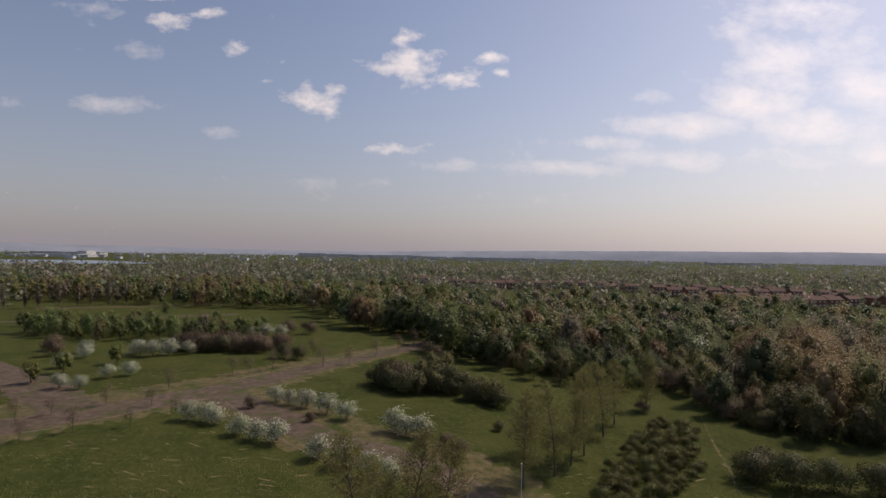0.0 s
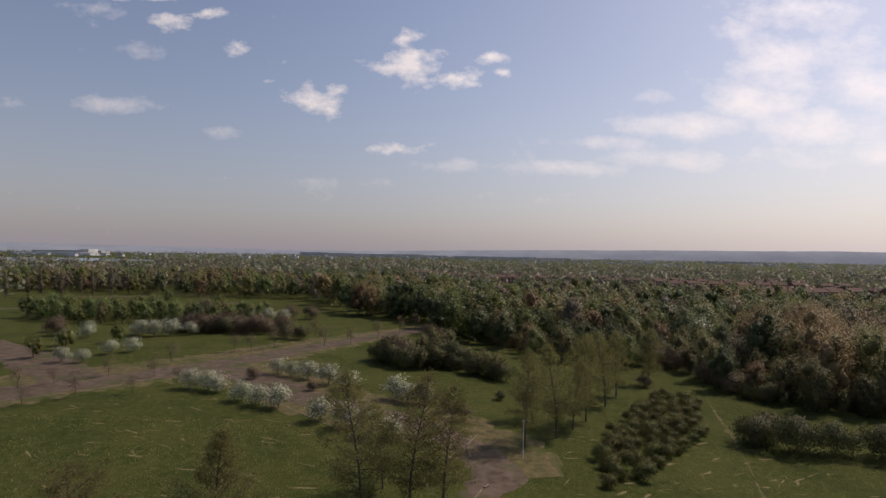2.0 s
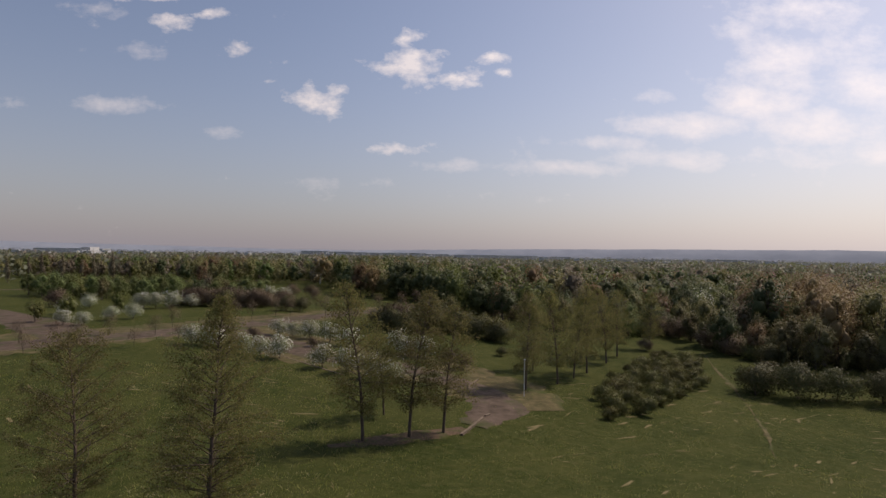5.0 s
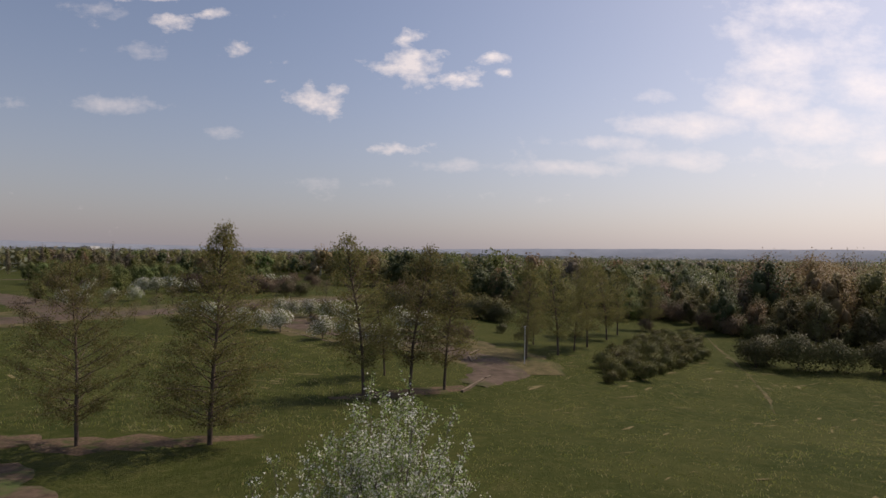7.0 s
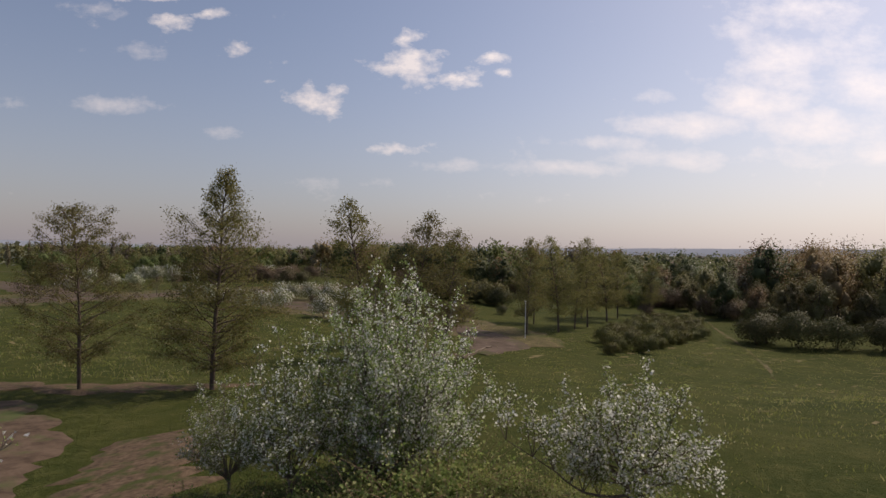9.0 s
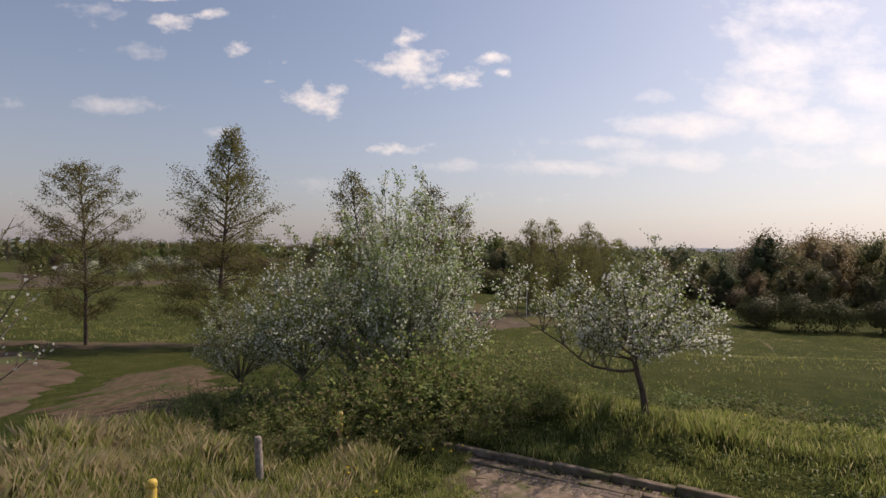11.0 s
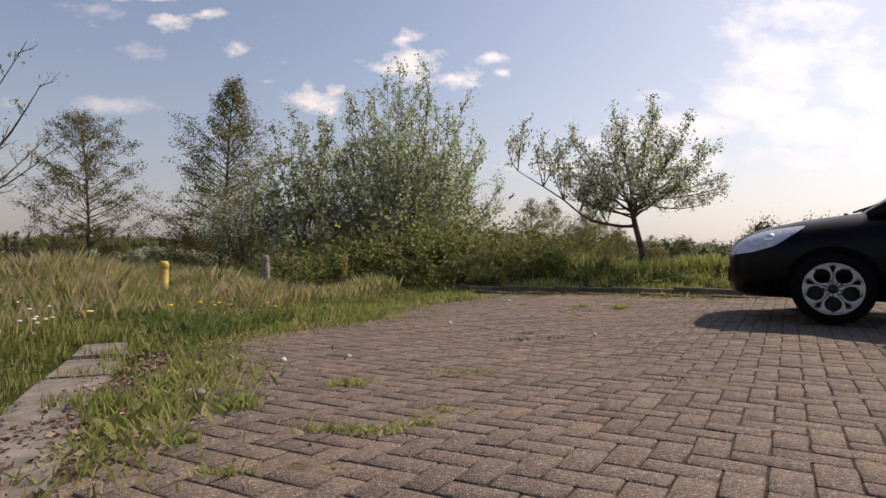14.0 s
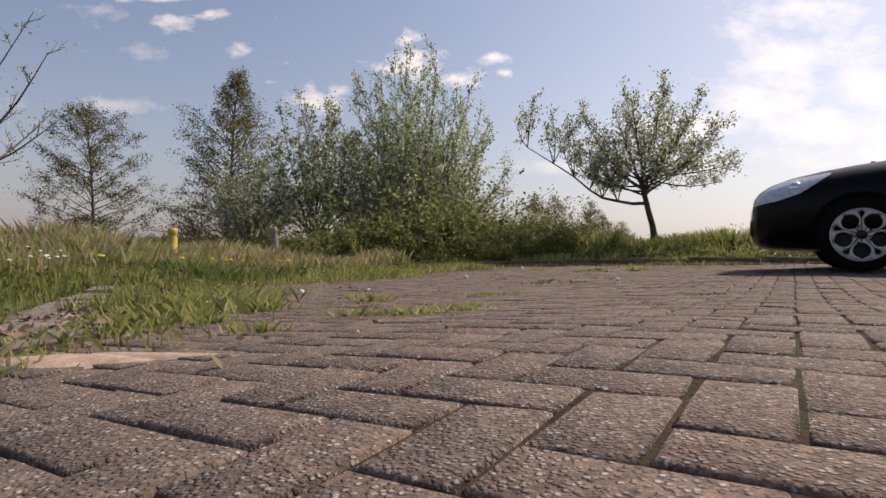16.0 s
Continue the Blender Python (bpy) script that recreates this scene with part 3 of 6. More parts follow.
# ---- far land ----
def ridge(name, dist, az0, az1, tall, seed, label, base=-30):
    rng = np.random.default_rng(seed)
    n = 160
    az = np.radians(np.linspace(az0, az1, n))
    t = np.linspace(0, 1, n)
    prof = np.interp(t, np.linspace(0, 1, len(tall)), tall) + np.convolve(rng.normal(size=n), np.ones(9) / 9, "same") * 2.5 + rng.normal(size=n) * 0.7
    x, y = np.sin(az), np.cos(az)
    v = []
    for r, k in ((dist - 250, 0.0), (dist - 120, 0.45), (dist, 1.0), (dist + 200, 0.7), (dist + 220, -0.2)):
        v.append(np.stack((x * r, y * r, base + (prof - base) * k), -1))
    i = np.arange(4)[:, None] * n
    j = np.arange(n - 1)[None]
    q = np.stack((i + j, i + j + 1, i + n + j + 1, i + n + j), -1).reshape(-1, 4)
    tagged(put(name, mesh_of(name, np.concatenate(v), q, M_HAZED_HILL, True)), label, "hill", kind="structure")


ridge("backdrop_hills", 4400, -60, 60, [44, 50, 52, 46, 38, 30, 30, 42, 56, 62, 68, 70, 66, 62, 56], 3, "low wooded hills on the horizon, coloured haze blue")

# ---- the brick car park ----
M_PAVER = None


def paver_material():
    m = bpy.data.materials.new("paving_brick")
    m.use_nodes = True
    t = m.node_tree
    b = t.nodes["Principled BSDF"]
    b.inputs["Roughness"].default_value, b.inputs["Specular IOR Level"].default_value = 0.85, 0.25
    geo = wire(t, "ShaderNodeNewGeometry")
    pos = geo.outputs["Position"]
    obr = wire(t, "ShaderNodeObjectInfo").outputs["Random"]
    rnd = maths(t, "FRACT", maths(t, "ADD", geo.outputs["Random Per Island"], obr))
    tone = ramp(t, rnd, ((0.0, (0.162, 0.112, 0.088)), (0.4, (0.228, 0.16, 0.124)), (0.75, (0.2, 0.15, 0.119)), (1.0, (0.28, 0.188, 0.142))))
    stain = wire(t, "ShaderNodeTexNoise", (pos, None, 1.1, 5.0, 0.65)).outputs[0]
    tone = blend(t, ramp(t, stain, ((0.42, (0, 0, 0)), (0.7, (0.75, 0.75, 0.75)))), tone, (0.13, 0.105, 0.09))
    blot = wire(t, "ShaderNodeTexNoise", (pos, None, 22.0, 5.0, 0.7)).outputs[0]
    tone = blend(t, ramp(t, blot, ((0.5, (0, 0, 0)), (0.68, (0.7, 0.7, 0.7)))), tone, (0.31, 0.232, 0.182))
    tone = blend(t, ramp(t, blot, ((0.3, (0.65, 0.65, 0.65)), (0.45, (0, 0, 0)))), tone, (0.1, 0.078, 0.062))
    sand = wire(t, "ShaderNodeTexNoise", (pos, None, 2.6, 8.0, 0.72)).outputs[0]
    tone = blend(t, ramp(t, sand, ((0.53, (0, 0, 0)), (0.66, (0.7, 0.7, 0.7)))), tone, (0.24, 0.18, 0.13))
    grit = wire(t, "ShaderNodeTexVoronoi", (pos, None, 150.0))
    gcol = wire(t, "ShaderNodeSeparateColor", (grit.outputs["Color"],)).outputs[0]
    near = ramp(t, grit.outputs["Distance"], ((0.28, (1, 1, 1)), (0.55, (0, 0, 0))))
    pale = maths(t, "MULTIPLY", near, ramp(t, gcol, ((0.5, (0, 0, 0)), (0.95, (0.95, 0.95, 0.95)))))
    tone = blend(t, pale, tone, (0.55, 0.5, 0.44))
    grain = wire(t, "ShaderNodeTexNoise", (pos, None, 90.0, 4.0, 0.7)).outputs[0]
    dark = ramp(t, grain, ((0.38, (0.8, 0.8, 0.8)), (0.6, (0, 0, 0))))
    tone = blend(t, dark, tone, (0.075, 0.058, 0.05))
    t.links.new(tone, b.inputs["Base Color"])
    t.links.new(bumped(t, maths(t, "ADD", maths(t, "MULTIPLY", near, 0.6), grain), 0.9, 0.004), b.inputs["Normal"])
    return m


M_PAVER = paver_material()


def paved(x, y):
    """Whether a brick lies at a place: inside the ragged edge of the car park."""
    q = x * BX[0] + y * BX[1]
    edge = np.interp(y, [-6, 1.5, 2.2, 3.1, 4.3, 4.8, 5.65, 7.0, 7.9, 9.2], [-1.45, -1.35, -1.43, -1.6, -1.9, -1.5, -0.95, -0.65, 0.3, 0.5])
    return x > edge + 0.09 * math.sin(y * 5.3) and q < 8.2 and x < 9.5 and y > -3.2


def paver_mesh(name, seed):
    rng = np.random.default_rng(seed)
    hx, hy, e = 0.099, 0.049, 0.0045
    v = []
    for z, i in ((-0.07, 0.0), (-0.0035, 0.0), (0.0, e)):
        for sx, sy in ((-1, -1), (1, -1), (1, 1), (-1, 1)):
            v.append((sx * (hx - i) + rng.normal() * 0.0012, sy * (hy - i) + rng.normal() * 0.0012, z + (rng.normal() * 0.001 if z > -0.05 else 0)))
    f = [(k + r, (k + 1) % 4 + r, (k + 1) % 4 + r + 4, k + r + 4) for r in (0, 4) for k in range(4)] + [(8, 9, 10, 11)]
    return np.array(v), np.array(f)


def joint_bed():
    x, y = np.meshgrid(np.arange(-1.9, 9.6, 0.08), np.arange(-3.3, 11, 0.08))
    z = height(x, y) + 0.008 * np.sin(x * 1.7 + 0.6) * np.sin(y * 1.3) - 0.0065 + 0.003 * np.sin(x * 3.1 + 1.0) * np.sin(y * 2.7)
    z = np.where(across(x, y) > 8.6, z - 0.12, z)
    z = np.where(x < lot_edge(y) - 0.05, z - 0.1, z)
    me = grid_mesh("pavement_bed", np.stack((x, y, z), -1), M_BED)
    tagged(put("pavement_bed", me), "dark soil filling the joints between the bricks", "soil", kind="structure")


def paving():
    joint_bed()
    lot = tagged(root("pavement", 0, 0, 0, "worn grey-brown brick paving in a herringbone bond", "pavement"), kind="structure")
    shapes = [paver_mesh("brick", k) for k in range(6)]
    meshes = [mesh_of("brick", v, f, M_PAVER) for v, f in shapes]
    unit, rng = 0.1045, np.random.default_rng(5)
    a, b = np.array(AX), np.array(BX)
    singles, rest_v, rest_f, n = [], [], [], 0
    for i in range(-60, 110):
        for j in range(-40, 90):
            k = (i - j) % 4
            if k == 0:
                ca, cb, turn = (i + 1) * unit, (j + 0.5) * unit, 0.0
            elif k == 2:
                ca, cb, turn = (i + 0.5) * unit, j * unit, 90.0
            else:
                continue
            x, y = a * ca + b * cb
            if not paved(x, y):
                continue
            dip = 0.008 * math.sin(x * 1.7 + 0.6) * math.sin(y * 1.3) + rng.normal() * 0.0008
            lie = lambda u, w: hz(u, w) + 0.008 * math.sin(u * 1.7 + 0.6) * math.sin(w * 1.3)
            sx, sy = (lie(x + 0.05, y) - lie(x - 0.05, y)) / 0.1, (lie(x, y + 0.05) - lie(x, y - 0.05)) / 0.1
            m = pose(x, y, hz(x, y) + dip, math.degrees(sy) + rng.normal() * 0.22, -math.degrees(sx) + rng.normal() * 0.22) @ pose(0, 0, 0, 0, 0, -32.0 + turn + rng.normal() * 0.7)
            singles.append((math.hypot(x - 0.3, y - 1.1), m, int(rng.integers(6))))
    singles.sort(key=lambda s: s[0])
    for d, m, k in singles[:300]:
        put("brick", meshes[k], lot).matrix_basis = m
    for d, m, k in singles[300:]:
        v, f = shapes[k]
        mm = np.array(m)
        rest_v.append(v @ mm[:3, :3].T + mm[:3, 3])
        rest_f.append(f + n)
        n += len(v)
    ob = put("bricks", mesh_of("bricks", np.concatenate(rest_v), np.concatenate(rest_f), M_PAVER), lot)
    ob["kind"] = "stuff"


# ---- the parked car ----
M_PAINT = material("black_car_paint", (0.002, 0.0022, 0.0035), (0.0035, 0.004, 0.006), 3.0, 0.3)
M_PAINT.node_tree.nodes["Principled BSDF"].inputs["Specular IOR Level"].default_value = 0.14
# Near-black, paints the shade of the gap between tyre and body.
M_ARCH_SHADE = material("arch_gap_black", (0.002, 0.002, 0.002), (0.004, 0.004, 0.004), 20.0, 0.95)
M_ARCH_SHADE.node_tree.nodes["Principled BSDF"].inputs["Specular IOR Level"].default_value = 0.1
M_TRIM = material("black_plastic", (0.008, 0.008, 0.008), (0.016, 0.016, 0.016), 30.0, 0.6)
M_TYRE = material("rubber_tyre", (0.004, 0.004, 0.004), (0.008, 0.0076, 0.007), 30.0, 0.88)
M_ALLOY = material("alloy_wheel", (0.36, 0.35, 0.34), (0.5, 0.49, 0.47), 14.0, 0.38, metal=0.5)
M_CHROME = material("chrome", (0.7, 0.7, 0.7), (0.8, 0.8, 0.8), 5.0, 0.12, metal=1.0)
M_LENS = material("headlight_lens", (0.4, 0.43, 0.48), (0.62, 0.65, 0.7), 26.0, 0.08)
# Opaque glass; its pale blue-grey colour holds the sky's reflection.
M_SKY_GLASS = material("sky_toned_glass", (0.28, 0.32, 0.38), (0.4, 0.44, 0.5), 2.0, 0.04)

SIDE_X = [0.84, 0.815, 0.77, 0.68, 0.5, 0.25, 0.0, -0.35, -0.9, -1.6, -2.3, -2.9, -3.2, -3.35, -3.42]
SIDE_W = [0.30, 0.50, 0.63, 0.74, 0.82, 0.845, 0.85, 0.855, 0.86, 0.86, 0.86, 0.84, 0.80, 0.70, 0.45]
SIDE_T = [0.57, 0.68, 0.745, 0.805, 0.87, 0.925, 0.965, 1.01, 1.06, 1.10, 1.10, 1.09, 1.04, 0.95, 0.8]
SIDE_B = [0.30, 0.24, 0.21, 0.19, 0.18, 0.18, 0.18, 0.18, 0.18, 0.18, 0.18, 0.2, 0.24, 0.3, 0.4]
SHAPE = 3.4


def car_y(x, z):
    """Half width of the car's body at a place along it and a height."""
    o = np.argsort(SIDE_X)
    xs = np.array(SIDE_X)[o]
    w, t, b = (np.interp(x, xs, np.array(s)[o]) for s in (SIDE_W, SIDE_T, SIDE_B))
    k = np.clip(np.abs((z - (t + b) / 2) / ((t - b) / 2)), 0, 1)
    return w * (1 - k ** SHAPE) ** (1 / SHAPE)


def grid_mesh(name, pts, mat, closed=False):
    n, m = pts.shape[:2]
    i = np.arange(n - 1)[:, None] * m
    j = np.arange(m if closed else m - 1)[None]
    jj = (j + 1) % m
    q = np.stack((i + j, i + jj, i + m + jj, i + m + j), -1).reshape(-1, 4)
    return mesh_of(name, pts.reshape(-1, 3), q, mat, True)


def loft(name, xs, ws, ts, bs, mat, shape):
    th = np.linspace(0, 2 * math.pi, 40, endpoint=False)
    c, s = np.cos(th), np.sin(th)
    rows = []
    xs2 = np.interp(np.linspace(0, len(xs) - 1, 4 * len(xs)), range(len(xs)), xs)
    for x in xs2:
        o = np.argsort(xs)
        w, t, b = (np.interp(x, np.array(xs)[o], np.array(v)[o]) for v in (ws, ts, bs))
        y = w * np.sign(c) * np.abs(c) ** (2 / shape)
        z = (t + b) / 2 + (t - b) / 2 * np.sign(s) * np.abs(s) ** (2 / shape)
        rows.append(np.stack((np.full(40, x), y, z), -1))
    for end in (0, -1):
        mid = rows[end].mean(axis=0)
        cap = mid + (rows[end] - mid) * 0.02
        rows.insert(0, cap) if end == 0 else rows.append(cap)
    return grid_mesh(name, np.array(rows), mat, True)


def spin_ring(profile, n=40):
    """A ring turned about the y axis: the profile gives radius and y."""
    a = np.linspace(0, 2 * math.pi, n, endpoint=False)
    p = np.array(profile)
    return np.stack((np.outer(np.cos(a), p[:, 0]), np.tile(p[:, 1], (n, 1)), np.outer(np.sin(a), p[:, 0])), -1)


def ring_mesh(name, profile, mat, n=40):
    pts = spin_ring(profile, n)
    return grid_mesh(name, np.concatenate((pts, pts[:1])), mat)


def wheel(car, x, side):
    w = put("wheel", ring_mesh("wheel", [(0.2, -0.09), (0.285, -0.1), (0.308, -0.08), (0.312, 0.0), (0.308, 0.08), (0.285, 0.1), (0.222, 0.098)], M_TYRE), car, "black rubber tyre")
    w.matrix_basis = pose(x, side * 0.775, 0.31, 0, 0, 0 if side > 0 else 180)
    put("rim", ring_mesh("rim", [(0.2, 0.0), (0.205, 0.07), (0.212, 0.1), (0.222, 0.102), (0.224, 0.095)], M_ALLOY), w, "silver alloy rim")
    put("brake_disc", ring_mesh("brake_disc", [(0.01, 0.01), (0.15, 0.01), (0.2, 0.0)], M_TRIM), w)
    d_, p_ = 0.132, 0.06
    for k in range(5):
        # each spoke is bounded by two round openings and forks before the rim
        a0 = k * 2 * math.pi / 5 + 0.3
        bm = bmesh.new()
        for sgn in (-1, 1):
            rows = []
            for r in np.concatenate((np.linspace(0.035, 0.19, 24), (0.2, 0.214))):
                cut = (r * r + d_ * d_ - p_ * p_) / (2 * r * d_)
                half = math.pi / 5 - (math.acos(cut) if cut < 1 else 0.0)
                notch = 0.0 if r < 0.135 or r > 0.195 else 0.024 / r * (r - 0.135) / 0.06
                yy = 0.082 + 0.018 * min(1.0, r / 0.15)
                us = np.linspace(notch, max(half, notch + 0.02), 5)
                rows.append([bm.verts.new((math.cos(a0 + sgn * u) * r, yy - 0.006 * (q_ in (0, 4)), math.sin(a0 + sgn * u) * r)) for q_, u in enumerate(us)])
            for r0, r1 in zip(rows, rows[1:]):
                for q_ in range(4):
                    bm.faces.new((r0[q_], r0[q_ + 1], r1[q_ + 1], r1[q_]))
        bmesh.ops.recalc_face_normals(bm, faces=bm.faces[:])
        bmesh.ops.solidify(bm, geom=bm.faces[:], thickness=0.022)
        part("spoke", bm, M_ALLOY, w, "forked silver alloy spoke", True)
    bm = bmesh.new()
    bmesh.ops.create_cone(bm, cap_ends=True, segments=20, radius1=0.036, radius2=0.03, depth=0.03, matrix=pose(0, 0.09, 0, 90))
    part("hub_cap", bm, M_TRIM, w, "", True)
    for k in range(5):
        bm = bmesh.new()
        a = k * 2 * math.pi / 5
        bmesh.ops.create_cone(bm, cap_ends=True, segments=6, radius1=0.011, radius2=0.009, depth=0.03, matrix=pose(math.cos(a) * 0.07, 0.095, math.sin(a) * 0.07, 90))
        part("wheel_nut", bm, M_TRIM, w)


def car():
    x, y = 3.51, 4.97
    c = root("car", x, y, hz(x, y), "black hatchback parked on the brick car park", "car")
    c.matrix_basis = pose(x, y, hz(x, y), 0, 0, 148) @ Matrix.Diagonal((0.95, 0.95, 0.95, 1))
    put("body", loft("body", SIDE_X, SIDE_W, SIDE_T, SIDE_B, M_PAINT, SHAPE), c, "glossy black car body")
    put("cabin", loft("cabin", [-0.25, -0.46, -0.8, -1.14, -1.7, -2.4, -3.0, -3.3], [0.72, 0.74, 0.72, 0.69, 0.68, 0.67, 0.66, 0.6], [1.0, 1.15, 1.38, 1.52, 1.58, 1.59, 1.46, 1.1], [0.9] * 8, M_PAINT, 5.0), c, "black roof and pillars")
    # windscreen and side window a little proud of the cabin
    t, s = np.linspace(0, 1, 9), np.linspace(-1, 1, 13)
    x, hw = -0.27 - 0.85 * t, 0.70 - 0.07 * t
    top = np.interp(-x, [0.25, 0.46, 0.8, 1.14], [1.015, 1.165, 1.395, 1.535])
    ws = np.stack((x[:, None] - 0.12 * s[None] ** 2, s[None] * hw[:, None], top[:, None] - 0.05 * np.abs(s[None]) ** 4), -1)
    put("windscreen", grid_mesh("windscreen", ws, M_SKY_GLASS), c, "windscreen with the bright sky's reflection in its colour")
    for side in (-1, 1):
        xx = np.linspace(-0.9, -2.9, 9)
        hi = np.interp(-xx, [0.9, 1.3, 1.7, 2.4, 2.9], [1.2, 1.4, 1.46, 1.45, 1.36])
        g = np.stack((np.stack((xx, np.full(9, side * 0.742), np.full(9, 1.08)), -1), np.stack((xx, np.full(9, side * 0.70), hi), -1)), 0)
        put("side_window", grid_mesh("side_window", g, M_SKY_GLASS), c)
        # headlight, a long swept wedge on the wing
        xs, k = np.linspace(0.8, 0.2, 14), np.linspace(0, 1, 7)
        lo, up = np.interp(xs, [0.2, 0.42, 0.6, 0.8], [0.845, 0.68, 0.62, 0.59]), np.interp(xs, [0.2, 0.5, 0.65, 0.8], [0.865, 0.825, 0.77, 0.675])
        zz = lo[:, None] + (up - lo)[:, None] * k[None]
        yy = car_y(xs[:, None], zz)
        hl = np.stack((xs[:, None] + 0.006 + 0 * zz, side * (yy + 0.007), zz), -1)
        h = put("headlight", grid_mesh("headlight", hl, M_LENS), c, "clear glossy headlight lens")
        bm = bmesh.new()
        bmesh.ops.create_uvsphere(bm, u_segments=18, v_segments=10, radius=0.06, matrix=Matrix.Translation((0.47, side * (float(car_y(0.47, 0.735)) - 0.046), 0.735)))
        part("lamp", bm, M_CHROME, h, "", True)
        # near-black ring laid on the body for the shaded gap round the tyre
        a = np.linspace(-0.25, math.pi + 0.25, 26)
        for xw in (0.0, -2.55):
            ring = []
            for r, dy in ((0.30, 0.004), (0.35, 0.008), (0.365, 0.002)):
                px, pz = xw + np.cos(a) * r, 0.31 + np.sin(a) * r
                ring.append(np.stack((px, side * (np.maximum(car_y(px, np.clip(pz, 0.25, 0.9)), 0.8) + dy), pz), -1))
            put("wheel_arch", grid_mesh("wheel_arch", np.array(ring), M_ARCH_SHADE), c)
            wheel(c, xw, side)
        bm = bmesh.new()
        bmesh.ops.create_uvsphere(bm, u_segments=16, v_segments=10, radius=1, matrix=pose(-0.72, side * 0.96, 1.12) @ Matrix.Diagonal((0.07, 0.13, 0.08, 1)))
        part("mirror", bm, M_PAINT, c, "black wing mirror", True)
        bm = bmesh.new()
        bmesh.ops.create_cube(bm, size=1, matrix=pose(-1.2, side * 0.866, 0.93) @ Matrix.Diagonal((0.2, 0.03, 0.025, 1)))
        part("door_handle", bm, M_CHROME, c, "chrome door handle")
    xs = np.linspace(-0.45, 0.45, 12)
    gr = np.array([[(float(np.interp(abs(y), [0, 0.3, 0.5, 0.63], [0.856, 0.85, 0.826, 0.78])), y, z_) for y in xs] for z_ in (0.33, 0.40, 0.47)])
    put("grille", grid_mesh("grille", gr, M_TRIM), c, "black lower grille")
    gr = np.array([[(float(np.interp(abs(y), [0, 0.3, 0.5, 0.63], [0.858, 0.85, 0.826, 0.78])), y, z_) for y in xs * 1.1] for z_ in (0.555, 0.575)])
    put("bumper_strip", grid_mesh("bumper_strip", gr, M_CHROME), c, "thin chrome strip on the nose")
    bm = bmesh.new()
    bmesh.ops.create_cube(bm, size=1, matrix=pose(-0.29, 0.1, 1.045, 0, 8, 6) @ Matrix.Diagonal((0.03, 0.95, 0.018, 1)))
    part("wiper", bm, M_TRIM, c, "black wiper blade")
    for y in (-0.35, 0.35):
        bm = bmesh.new()
        bmesh.ops.create_cube(bm, size=1, matrix=pose(-0.12, y, 0.98) @ Matrix.Diagonal((0.03, 0.04, 0.012, 1)))
        part("washer_jet", bm, M_TRIM, c)


ribbon("sand_drift", [(0.1, 8.6), (1.2, 7.95), (2.4, 7.2), (3.6, 6.4)], [0.5, 0.75, 0.6, 0.2], M_DRIFT, "brown sandy dirt drifted over the bricks along the kerb", "soil", 0.003, 1.8, 6, 0.07)
ribbon("leaf_litter", [(-1.72, 1.2), (-1.72, 2.2), (-1.9, 3.1), (-2.15, 4.1)], [0.3, 0.34, 0.32, 0.1], M_LITTER, "bare soil strewn with dead leaves between slabs and bricks", "soil", 0.006, 1.4, 8, 0.09)
ribbon("soil_edge", [(-1.42, 0.2), (-1.4, 1.5), (-1.48, 2.2), (-1.66, 3.1), (-1.95, 4.3), (-1.55, 4.85), (-1.0, 5.7), (-0.7, 7.0), (0.1, 7.9), (0.35, 8.6)], [0.42, 0.4, 0.44, 0.4, 0.36, 0.4, 0.4, 0.5, 0.7, 0.6], M_SOIL, "dark soil and dead leaves along the brick edge", "soil", 0.004, 1.4, 4, 0.09)

# ---- posts and slabs beside the car park ----
def bollard(x, y, top, r, mat, label, lean=0.0):
    z = hz(x, y)
    ob = root("bollard", x, y, z, label, "bollard", "posts round the car park")
    h = top - z
    prof = [(r, -0.2), (r, h - 0.13), (r * 0.86, h - 0.115), (r * 0.86, h - 0.095), (r, h - 0.08), (r, h - 0.03), (r * 0.75, h), (0.002, h + 0.004)]
    pts = spin_ring(prof, 18)[..., [0, 2, 1]]
    put("post", grid_mesh("post", np.concatenate((pts, pts[:1]))[:, ::-1], mat), ob)
    ob.matrix_basis = pose(x, y, z, 0, lean, 0)


def slabs():
    for k, (lx, ly) in enumerate(((0.34, 0.6), (0.35, 0.62), (0.33, 0.6), (0.34, 0.55), (0.36, 0.6))):
        t = (0.0, 0.62, 1.25, 1.86, -0.62)[k]
        x, y, turn = -1.72 - 0.41 * t + 0.02 * math.sin(k * 5), 2.0 + 0.91 * t, 24 + 2 * math.sin(k * 3)
        bm = bmesh.new()
        bmesh.ops.create_cube(bm, size=1, matrix=Matrix.Diagonal((lx, ly, 0.09, 1)))
        bmesh.ops.bevel(bm, geom=bm.edges[:], offset=0.012, segments=2, affect="EDGES")
        ob = part("paving_slab", bm, M_CONCRETE, None)
        ob.matrix_basis = pose(x, y, hz(x, y) - 0.022, random.uniform(-1.2, 1.2), random.uniform(-1.2, 1.2), turn)
        tagged(ob, "worn concrete paving slab sunk in the grass", "slab", "slabs in the verge")


M_SAND = material("spilt_sand", (0.42, 0.3, 0.22), (0.6, 0.46, 0.36), 30.0, 0.95, 0.4, 160.0)


